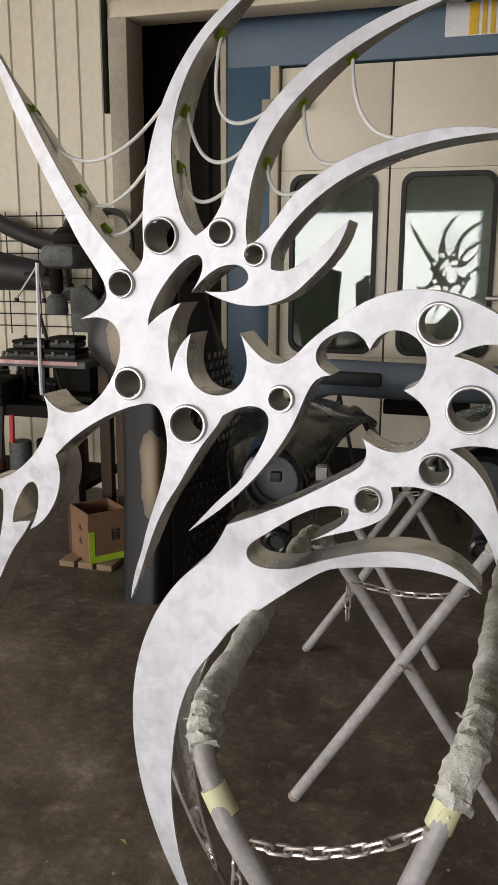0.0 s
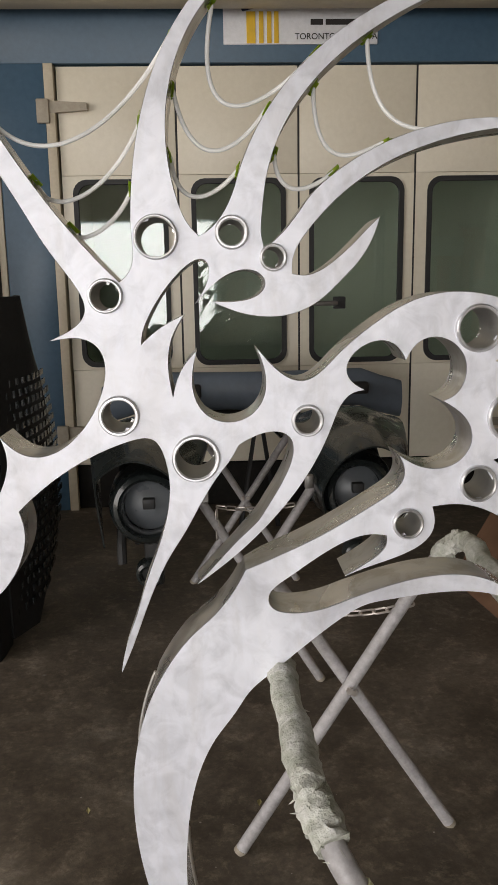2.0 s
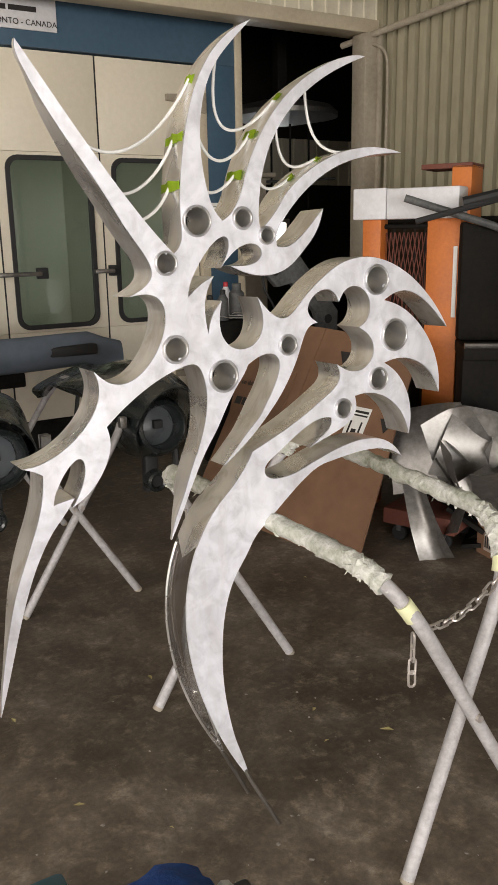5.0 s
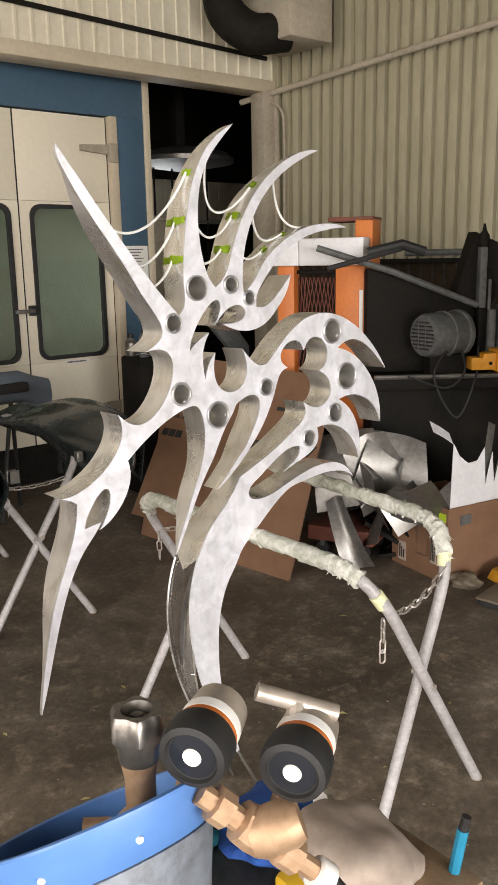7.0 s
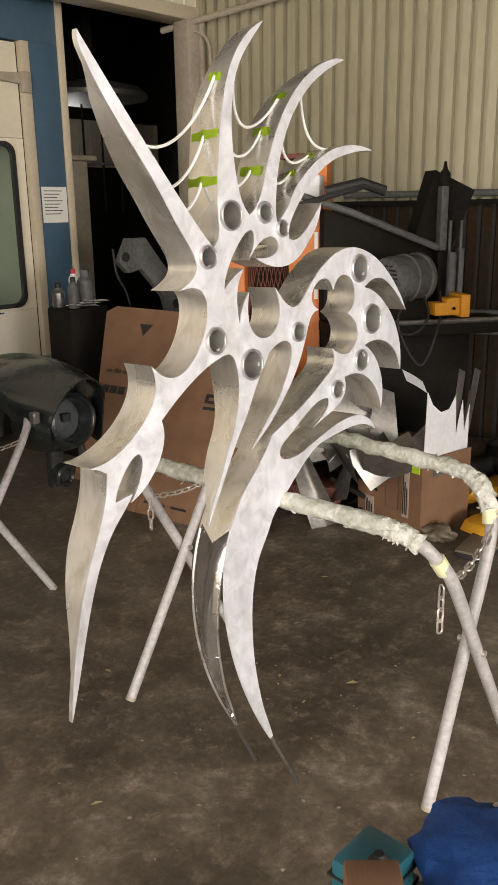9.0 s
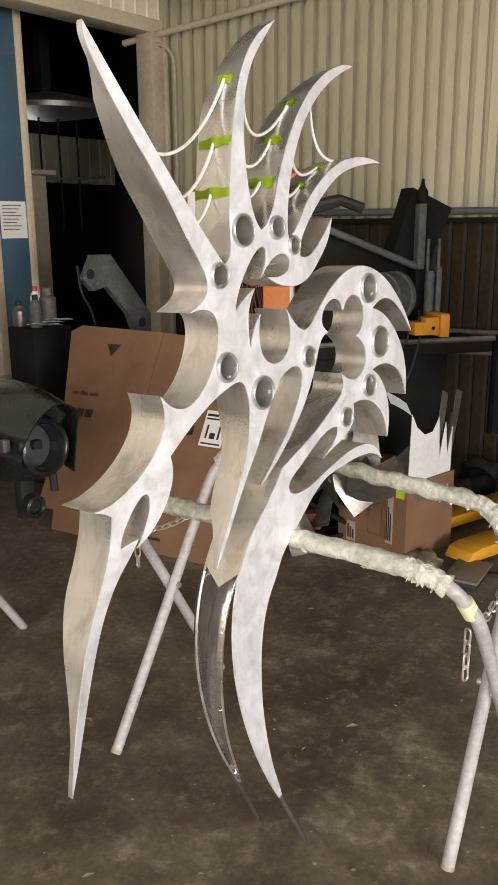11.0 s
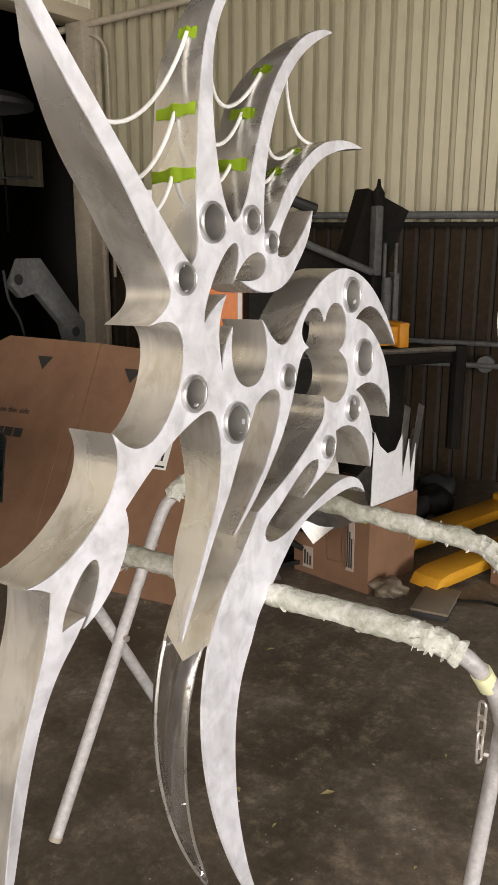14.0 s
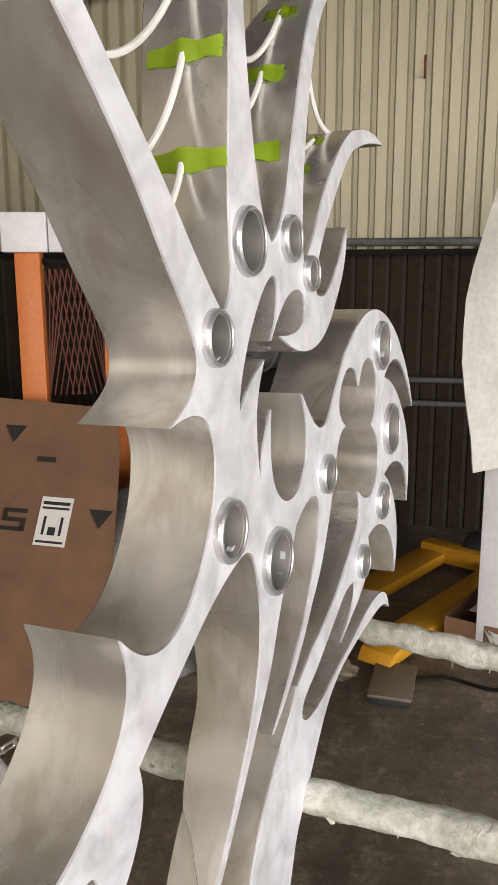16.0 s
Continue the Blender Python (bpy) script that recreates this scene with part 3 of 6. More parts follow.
MANE_LOW = [(0.363, 1.130, 0.396, 1.044, 0.380, 0.969), (0.361, 1.050, 0.279, 1.111, 0.198, 1.090)]
KNOB = [
    (0.232, 1.011, 0.103, 1.006, 0.060, 0.979), (0.081, 0.991, 0.101, 1.003, 0.120, 1.017), (0.130, 1.026, 0.134, 1.035, 0.126, 1.045),
    (0.072, 1.066, -0.000, 0.999, -0.042, 0.970), (-0.057, 0.961, -0.071, 0.952, -0.067, 0.933), (-0.062, 0.919, -0.050, 0.914, -0.035, 0.914),
    (-0.011, 0.911, 0.012, 0.914, 0.035, 0.922), (0.132, 0.968, 0.283, 1.022, 0.359, 0.912),
]
SICKLE_INNER = [
    (0.280, 0.971, 0.182, 0.941, 0.094, 0.929), (0.026, 0.885, -0.034, 0.831, -0.099, 0.782), (-0.111, 0.755, -0.129, 0.732, -0.149, 0.710),
    (-0.198, 0.640, -0.206, 0.552, -0.209, 0.469), (-0.209, 0.406, -0.200, 0.344, -0.185, 0.282), (-0.172, 0.244, -0.159, 0.206, -0.151, 0.166),
]
SICKLE_OUTER = [
    (-0.283, 0.373, -0.376, 0.683, -0.185, 0.885), (-0.145, 0.912, -0.118, 0.949, -0.099, 0.993), (-0.016, 1.023, 0.062, 1.068, 0.136, 1.115),
    (0.159, 1.125, 0.163, 1.157, 0.145, 1.173),
]
TREFOIL = [
    (0.230, 1.104, 0.316, 1.210, 0.212, 1.258), (0.230, 1.258, 0.240, 1.269, 0.245, 1.286), (0.268, 1.351, 0.174, 1.391, 0.152, 1.323),
    (0.130, 1.401, 0.004, 1.312, 0.088, 1.278),
]
BLADE = [
    (0.078, 1.278, 0.068, 1.276, 0.060, 1.271), (0.049, 1.257, 0.043, 1.240, 0.038, 1.223), (-0.002, 1.118, -0.086, 1.035, -0.176, 0.972),
    (-0.143, 1.005, -0.115, 1.045, -0.077, 1.073), (-0.067, 1.097, 0.017, 1.197, -0.039, 1.218),
]
SPIKE = [
    (-0.063, 1.224, -0.088, 1.210, -0.107, 1.197), (-0.112, 1.178, -0.126, 1.166, -0.139, 1.152), (-0.159, 1.122, -0.177, 1.091, -0.193, 1.059),
    (-0.250, 0.987, -0.267, 0.895, -0.306, 0.814), (-0.302, 0.851, -0.290, 0.886, -0.274, 0.920), (-0.257, 1.008, -0.190, 1.096, -0.223, 1.189),
    (-0.227, 1.202, -0.231, 1.215, -0.245, 1.215),
]
THROAT = [(-0.322, 1.200, -0.396, 1.155, -0.451, 1.099), (-0.423, 1.043, -0.478, 0.954, -0.529, 0.934)]
MOUTH = [(-0.475, 1.007, -0.499, 1.102, -0.560, 0.981), (-0.565, 0.969, -0.572, 0.957, -0.569, 0.944), (-0.555, 0.949, -0.540, 0.952, -0.525, 0.953)]
BEAK = [
    (-0.536, 0.933, -0.549, 0.914, -0.566, 0.898), (-0.648, 0.781, -0.671, 0.634, -0.719, 0.501), (-0.710, 0.574, -0.694, 0.646, -0.675, 0.718),
    (-0.652, 0.816, -0.584, 0.909, -0.587, 1.012), (-0.596, 1.025, -0.612, 1.028, -0.627, 1.031),
]
SNOUT = [(-0.551, 1.025, -0.426, 1.141, -0.471, 1.217), (-0.371, 1.083, -0.204, 1.410, -0.386, 1.362)]
PROFILE = [HORN_LONG, HORN_TALL, HORN_SWEPT, HORN_LOW, CREST_HOOK, JAW, FANG, MANE_TOP, MANE_MID, MANE_LOW, KNOB, SICKLE_INNER,
           SICKLE_OUTER, TREFOIL, BLADE, SPIKE, THROAT, MOUTH, BEAK, SNOUT]
RINGS = [(-0.223, 1.511, 0.033, 0.028), (-0.111, 1.516, 0.025, 0.0185), (-0.05, 1.479, 0.0205, 0.0155), (-0.3, 1.427, 0.026, 0.021),
         (-0.288, 1.247, 0.031, 0.0245), (-0.173, 1.178, 0.037, 0.0305), (0.0, 1.233, 0.025, 0.019), (0.264, 1.369, 0.037, 0.031),
         (0.322, 1.231, 0.041, 0.035), (0.27, 1.126, 0.0295, 0.0245), (0.159, 1.064, 0.025, 0.02)]


# where the long horn, the spike and the beak run out to a point
TIPS = [max((h[4:6] for h in HORN_LONG), key=lambda q: q[1]), min((h[4:6] for h in SPIKE), key=lambda q: q[1]), min((h[4:6] for h in BEAK), key=lambda q: q[1])]


def ease(t):
    t = max(0.0, min(1.0, t))
    return t * t * (3 - 2 * t)


def on_sickle(u, w):
    return u > -0.26 + (w - 0.8) * 0.85 and w < 0.98


def front_depth(u, w):
    """How far the front plate lies behind its middle plane: it falls back towards the points, and the sickle splays out."""
    s = ease((min(math.hypot(u - a, w - c) for a, c, _, _ in RINGS) - 0.1) / 0.46)
    d = -0.012 + 0.045 * s
    if on_sickle(u, w):
        k = ease((0.98 - w) / 0.1) * ease((0.3 - u) / 0.15)
        d += k * (0.004 - 0.032 * ease((0.95 - w) / 0.79) - d)
    return d


def thickness(u, w):
    s = ease((min(math.hypot(u - p[0], w - p[1]) for p in (*RINGS, (-0.54, 1.06))) - 0.2) / 0.3)
    t = 0.09 - 0.074 * s
    t = max(0.014, t * min(1.0, 0.1 + min(math.hypot(u - a, w - c) for a, c in TIPS) / 0.13))
    if w < 1.16 and not on_sickle(u, w):
        t *= 1 - 0.26 * ease((1.16 - w) / 0.14) * ease((u + 0.37) / 0.05) * ease((-0.06 - u) / 0.06)
    if on_sickle(u, w):
        k = ease((0.98 - w) / 0.12) * ease((0.3 - u) / 0.15)
        t += k * (0.1 + 0.04 * ease((0.9 - w) / 0.7) - t)
    return t


def bezier_edge(p0, h, n):
    p1, p2, p3 = (Vector(h[i:i + 2]) for i in (0, 2, 4))
    return [(1 - t) ** 3 * p0 + 3 * t * (1 - t) ** 2 * p1 + 3 * t * t * (1 - t) * p2 + t ** 3 * p3 for t in (k / n for k in range(n))], p3


def sculpture_outline():
    pts, kinds, p = [], [], Vector(START)
    for run in PROFILE:
        for h in run:
            c = [p] + [Vector(h[i:i + 2]) for i in (0, 2, 4)]
            length = sum((b - a).length for a, b in zip(c, c[1:]))
            seg, p = bezier_edge(p, h, max(7, min(90, int(length / 0.006))))
            pts += seg
            kinds += [run in (SICKLE_INNER, SICKLE_OUTER)] * len(seg)
    n = len(pts)
    sharp = [abs((pts[i] - pts[i - 1]).angle_signed(pts[(i + 1) % n] - pts[i], 0)) > radians(38) for i in range(n)]
    for _ in range(14):
        pts = [p if sharp[i] else p * 0.5 + (pts[i - 1] + pts[(i + 1) % n]) * 0.25 for i, p in enumerate(pts)]
    return pts, kinds


def cut_plate(pts, side, thick):
    """One of the two cut plates: side 0 is the front, 1 the back. Holes are left for the collars."""
    verts, edges = [Vector(p) for p in pts], [(i, (i + 1) % len(pts)) for i in range(len(pts))]
    for a, c, _, r in RINGS:
        k0, n = len(verts), 24
        verts += [Vector((a + (r + 0.002) * math.cos(2 * math.pi * k / n), c + (r + 0.002) * math.sin(2 * math.pi * k / n))) for k in range(n)]
        edges += [(k0 + k, k0 + (k + 1) % n) for k in range(n)]
    fixed = len(verts)
    lo, hi = Vector((min(p.x for p in pts), min(p.y for p in pts))), Vector((max(p.x for p in pts), max(p.y for p in pts)))
    step = 0.009 if side else 0.018
    for i in range(int((hi.x - lo.x) / step)):
        for j in range(int((hi.y - lo.y) / step)):
            verts.append(Vector((lo.x + (i + 0.5 * (j % 2)) * step, lo.y + j * step)))
    v2, e2, f2, _, _, _ = geometry.delaunay_2d_cdt(verts, edges, [], 4, 1e-6)
    centre = [sum((v2[i] for i in f), Vector((0, 0))) / len(f) for f in f2]
    f2 = [f for f, m in zip(f2, centre) if all(math.hypot(m.x - a, m.y - c) > r for a, c, _, r in RINGS)]
    bm = bmesh.new()
    used = sorted({i for f in f2 for i in f})
    pos = {}
    for o in (0, 1):
        for i in used:
            u, w = v2[i]
            d = front_depth(u, w) + (thickness(u, w) if side else 0)
            if side and on_sickle(u, w) and w < 0.8:
                rim_gap = min((p[0] - u) ** 2 + (p[1] - w) ** 2 for p in pts) ** 0.5
                d += 0.026 * ease((0.8 - w) / 0.06) * (1 - (1 - min(1.0, rim_gap / 0.036)) ** 2)
            pos[o, i] = bm.verts.new((u, d + (o - side) * thick, w))
    rim = {}
    for f in f2:
        for o in (0, 1):
            bm.faces.new([pos[o, i] for i in f])
        for a, c in zip(f, (*f[1:], f[0])):
            key = (min(a, c), max(a, c))
            rim[key] = rim.get(key, 0) + 1
    for (a, c), n in rim.items():
        if n == 1:
            bm.faces.new((pos[0, a], pos[0, c], pos[1, c], pos[1, a]))
    return bm


LEAN = Matrix.Translation((0, 0, 1.303)) @ Matrix.Rotation(radians(-1.726), 4, "X") @ Matrix.Translation((0, 0, -1.303))
sculpture = thing("metal_sculpture", "tall sanded metal sculpture of curved horns, hooks and blades on rods", "sculpture", at=LEAN)
pts, kinds = sculpture_outline()
part("front_plate", cut_plate(pts, 0, 0.006), M_FACE, sculpture, "hand-sanded bright metal front plate", 30)
part("back_plate", cut_plate(pts, 1, 0.006), M_REAR, sculpture, "brushed metal back plate", 30)
b = bmesh.new()
cols = []
for i, ((u, w), k) in enumerate(zip(pts, kinds)):
    d, t = front_depth(u, w), thickness(u, w)
    skip = k and w < 0.785
    along = (pts[(i + 1) % len(pts)] - pts[i - 1]).normalized()
    eu, ew = u - along.y * 0.0007, w + along.x * 0.0007
    row = None if skip else [b.verts.new((eu, d + 0.0022 + (t - 0.0032) * f, ew)) for f in (0.0, 0.25, 0.5, 0.75, 1.0)]
    cols.append(row)
for r0, r1 in zip(cols, cols[1:] + cols[:1]):
    if r0 and r1:
        for a0, a1, c0, c1 in zip(r0, r0[1:], r1, r1[1:]):
            b.faces.new((a0, c0, c1, a1))
n_col = len(cols)
for i in range(n_col):
    if cols[i] and not cols[i - 1]:
        tip = pts[i - 5]
        d, t = front_depth(*tip), thickness(*tip)
        apex = b.verts.new((tip[0], d + t * 0.5, tip[1]))
        for a0, a1 in zip(cols[i], cols[i][1:]):
            b.faces.new((a0, a1, apex))
part("side_wall", b, M_SIDE, sculpture, "brushed sheet metal side wall", 28)
# Added bead along the rear blade: the plate edge's glint, put into the shape.
run = []
for (u, w), k in zip(pts, kinds):
    if k and w < 0.79:
        run.append((u, front_depth(u, w) + thickness(u, w) - 0.004, w))
    elif len(run) > 8:
        part("edge_glint_bead", tube(run[::2], 0.0032, 8), M_SIDE, sculpture, "added bead standing in for the glint on the rear blade's edge")
        run = []
for a, c, ro, ri in RINGS:
    d, t = front_depth(a, c), thickness(a, c)
    e = 0.009
    lip = [(ri + 0.0012, -e + 0.004), (ri + 0.0006, -e + 0.001), (ri + 0.0018, -e), (ro - 0.0022, -e), (ro - 0.0006, -e + 0.0018), (ro, -e + 0.004), (ro, 0.004)]
    ring = part("collar", lathe([(r, -h) for r, h in lip], (0, -1, 0), (a, d, c), 48, None, True), M_RING, sculpture, "turned metal collar ring", None)
    bore = [(ri, t + 0.004), (ri, -e + 0.0035), (ri + 0.0011, -e + 0.0035), (ri + 0.0011, t + 0.004)]
    part("bore", lathe([(r, -h) for r, h in bore], (0, -1, 0), (a, d, c), 48, None, True), M_BORE, ring, "dull inside of the collar tube", 30)
for side in (0, 1):
    u, w = SICKLE_INNER[-1][4:6]
    d = front_depth(u, w) + (thickness(u, w) if side else 0)
    part("ground_rod", tube([(u - 0.012, d + (0.003 if side == 0 else -0.003), w + 0.03), (u, d, w), (-0.075, d - 0.008 + 0.012 * side, 0.012)], 0.0055, 8), M_ROD, sculpture, "thin steel ground rod")

# cords taped between the horns
CORDS = [
    (-0.503, 1.736, -0.375, 1.648, -0.189, 1.798),
    (-0.409, 1.597, -0.348, 1.569, -0.236, 1.675),
    (-0.355, 1.521, -0.326, 1.515, -0.248, 1.584),
    (-0.131, 1.843, -0.108, 1.703, 0.022, 1.774),
    (-0.189, 1.726, -0.138, 1.638, -0.048, 1.689),
    (-0.207, 1.632, -0.165, 1.571, -0.096, 1.610),
    (0.099, 1.799, 0.154, 1.673, 0.280, 1.688),
    (0.021, 1.727, 0.050, 1.633, 0.126, 1.647),
    (-0.038, 1.631, -0.014, 1.581, 0.051, 1.607),
]
for i, (u0, w0, u1, w1, u2, w2) in enumerate(CORDS):
    y0, y2 = (front_depth(u, w) + 0.5 * thickness(u, w) for u, w in ((u0, w0), (u2, w2)))
    ends = []
    for (u, w), y, away in (((u0, w0), y0, 1), ((u2, w2), y2, -1)):
        k = min(range(len(pts)), key=lambda j: (pts[j] - Vector((u, w))).length)
        along = (pts[(k + 1) % len(pts)] - pts[k - 1]).normalized()
        out = Vector((along.y, -along.x)) * (1 if along.y * away > 0 else -1)
        ends.append((Vector((pts[k].x, y, pts[k].y)), Vector((along.x, 0, along.y)), Vector((out.x, 0, out.y))))
    p0, low, p3 = ends[0][0] + ends[0][2] * 0.004, Vector((u1, (y0 + y2) / 2, w1)), ends[1][0] + ends[1][2] * 0.004
    h2 = Vector((u1 + (u2 - u1) * 0.45, (y0 + 2 * y2) / 3, w1 - (w2 - w1) * 0.05))
    h1 = (low - 0.166 * p0 - 0.334 * h2 - 0.091 * p3) / 0.408
    line = [(1 - t) ** 3 * p0 + 3 * t * (1 - t) ** 2 * h1 + 3 * t * t * (1 - t) * h2 + t ** 3 * p3 for t in (k / 36 for k in range(37))]
    cord = part("cord", tube(line, 0.0034, 8), M_CORD, sculpture, "thin white cord hanging between two horns")
    for e, (p, along, out) in enumerate(ends):
        half = 0.016 if e == 0 else (0.018, 0.038, 0.044, 0.02, 0.026, 0.032, 0.012, 0.014, 0.016)[i]
        tilt = random.uniform(-0.3, 0.3)
        bt = bmesh.new()
        n = 11
        g = []
        for a in (k / (n - 1) - 0.5 for k in range(n)):
            lift = 0.003 + 0.004 * math.exp(-(a / 0.12) ** 2) + 0.0012 * math.sin(17 * a + i)
            g.append([bt.verts.new(p + out * (lift + 0.001 * c) + Vector((0, 2 * half * a, 0)) + along * (0.0095 * c * (1 + 0.2 * math.sin(9 * a + i)) + tilt * a * half)) for c in (-1, 0, 1)])
        for r0, r1 in zip(g, g[1:]):
            for k in range(2):
                bt.faces.new((r0[k], r0[k + 1], r1[k + 1], r1[k]))
        bmesh.ops.solidify(bt, geom=bt.faces[:], thickness=0.001)
        part("tape", bt, M_TAPE, cord, "lime green masking tape", 60)

# ---- trestles ----
def chain(p0, p1, sag, count, parent, m):
    a, c = Vector(p0), Vector(p1)
    for k in range(count):
        t = (k + 0.5) / count
        p = a.lerp(c, t) + Vector((0, 0, -sag * 4 * t * (1 - t)))
        t2 = t + 0.02
        d = (a.lerp(c, t2) + Vector((0, 0, -sag * 4 * t2 * (1 - t2))) - p).normalized()
        q = d.to_track_quat("X", "Z").to_matrix().to_4x4() @ Matrix.Rotation(radians(90 * (k % 2) + 20), 4, "X")
        ln, wd = 0.019, 0.008
        pts_ = [(ln * math.copysign(1, math.cos(t_)) * 0.55 + wd * math.cos(t_), wd * math.sin(t_), 0) for t_ in (2 * math.pi * j / 12 for j in range(12))]
        part("chain_link", tube([Matrix.Translation(p) @ q @ Vector(v) for v in pts_], 0.0028, 6, None, True), m, parent)


def frayed(path, radius, seed):
    """A bar wrapped in torn foam and masking paper, uneven along its length."""
    rnd = random.Random(seed)
    ps = curve_pts(path, 14)
    n = len(ps)
    rag = [1 if k > n * 0.78 or k < n * 0.22 else 0.25 for k in range(n)]
    b = tube(ps, radius, 18, None, False, [radius * rnd.uniform(0.985, 1.015) * (1 + 0.08 * f) for f in rag])
    for k, v in enumerate(b.verts):
        f = rag[min(n - 1, k // 18)]
        for size, amount in ((22, 0.006), (70, 0.0025 + 0.005 * f)):
            v.co += amount * Vector((noise.noise(v.co * size), noise.noise(v.co * size + Vector((9, 0, 0))), noise.noise(v.co * size + Vector((0, 9, 0)))))
    for _ in range(150):
        k = int((rnd.random() ** 0.35 if rnd.random() < 0.5 else 1 - rnd.random() ** 0.35) * (n - 1))
        d = Vector((rnd.uniform(-1, 1), rnd.uniform(-1, 1), rnd.uniform(-1, 0.6))).normalized()
        s = Vector((rnd.uniform(-1, 1), rnd.uniform(-1, 1), rnd.uniform(-1, 1))).normalized() * rnd.uniform(0.004, 0.011)
        base = ps[k] + d * radius * 0.97
        tip = base + d * rnd.uniform(0.001, 0.008) + s * rnd.uniform(0.3, 1.4) + Vector((0, 0, -0.003))
        b.faces.new([b.verts.new(q) for q in (base - s, base + s, tip + s * 0.4, tip - s * 0.5)])
    return b


def trestle(name, label, feet, tops, wrapped, m_leg, links):
    """A folding trestle of two bent tubes that cross at both ends. feet and tops: for each bent tube its two feet and two upper corners."""
    t = thing(name, label, "trestle")
    for i, ((f0, f1), (c0, c1)) in enumerate(zip(feet, tops)):
        f0, f1, c0, c1 = (Vector(v) for v in (f0, f1, c0, c1))
        def corner(f, c, o):
            a, e = (f - c).normalized(), (o - c).normalized()
            return [c + a * 0.17, c + a * 0.085 + e * 0.02, c + a * 0.035 + e * 0.05, c + e * 0.1 + a * 0.008, c + e * 0.17]
        path = [f0, f0.lerp(c0, 0.5), *corner(f0, c0, c1), c0.lerp(c1, 0.5), *corner(f1, c1, c0)[::-1], f1.lerp(c1, 0.5), f1]
        part("bent_tube", tube(curve_pts(path, 6), 0.0165, 12), m_leg, t, "chipped white steel tube")
        for f, c in ((f0, c0), (f1, c1)):
            part("end_cap", tube([f, f.lerp(c, 0.012)], 0.0172, 12), M_POST, t, "worn tube end")
            p = f.lerp(c, 0.52)
            part("pivot_bolt", lathe([(0.009, -0.024), (0.009, 0.024)], (0, 1, 0), tuple(p), 8), M_CHAIN, t)
        if wrapped:
            a, z = c0 + (c1 - c0).normalized() * 0.015, c1 + (c0 - c1).normalized() * 0.015
            bow = [*corner(f0, c0, c1)[2 - i:], c0.lerp(c1, 0.4), c0.lerp(c1, 0.6), *corner(f1, c1, c0)[:0:-1]]
            part("foam_wrap", frayed(bow, 0.0225, 5 + i), M_WRAP, t, "pale torn foam and paper wrap")
            part("tape_band", tube([corner(f0, c0, c1)[1].lerp(corner(f0, c0, c1)[0], q) for q in (-0.1, 0.15, 0.4)], 0.0198, 14), M_PALETAPE, t, "pale yellow tape")
    for p0, p1, sag, n in links:
        chain(p0, p1, sag, n, t, M_CHAIN)
    return t


trestle("padded_trestle", "folding white tube trestle with frayed pale padding under the sculpture",
        [((0.487, -0.426, 0), (0.462, 0.66, 0)), ((0.075, -0.39, 0), (-0.105, 0.59, 0))],
        [((-0.03, -0.44, 0.805), (-0.06, 0.6, 0.815)), ((0.36, -0.41, 0.84), (0.43, 0.6, 0.86))], True, M_TUBE,
        [((0.045, -0.435, 0.68), (0.31, -0.41, 0.73), 0.03, 10), ((0.045, -0.415, 0.66), (0.045, -0.415, 0.54), 0.0, 4),
         ((0.04, 0.6, 0.66), (0.33, 0.6, 0.66), 0.02, 9), ((0.03, 0.6, 0.65), (0.03, 0.6, 0.55), 0, 3)])
trestle("steel_trestle", "folding grey tube trestle holding dark car fenders",
        [((0.225, 1.47, 0), (0.24, 2.45, 0)), ((-0.27, 1.475, 0), (-0.26, 2.45, 0))],
        [((-0.27, 1.5, 0.8), (-0.25, 2.45, 0.8)), ((0.25, 1.5, 0.8), (0.26, 2.45, 0.8))], False, M_TUBE,
        [((-0.14, 1.48, 0.66), (0.13, 1.48, 0.66), 0.012, 8), ((-0.14, 1.48, 0.65), (-0.14, 1.48, 0.54), 0, 3)])


# ---- car parts ----
def skin(rows, thick, mat, name, parent, label=""):
    """A shell stretched over rows of points, thickened."""
    b = bmesh.new()
    g = [[b.verts.new(p) for p in curve_pts(r, 5)] for r in rows]
    for r0, r1 in zip(g, g[1:]):
        for k in range(len(r0) - 1):
            b.faces.new((r0[k], r0[k + 1], r1[k + 1], r1[k]))
    bmesh.ops.recalc_face_normals(b, faces=b.faces[:])
    bmesh.ops.solidify(b, geom=b.faces[:], thickness=thick)
    return part(name, b, mat, parent, label, 50)


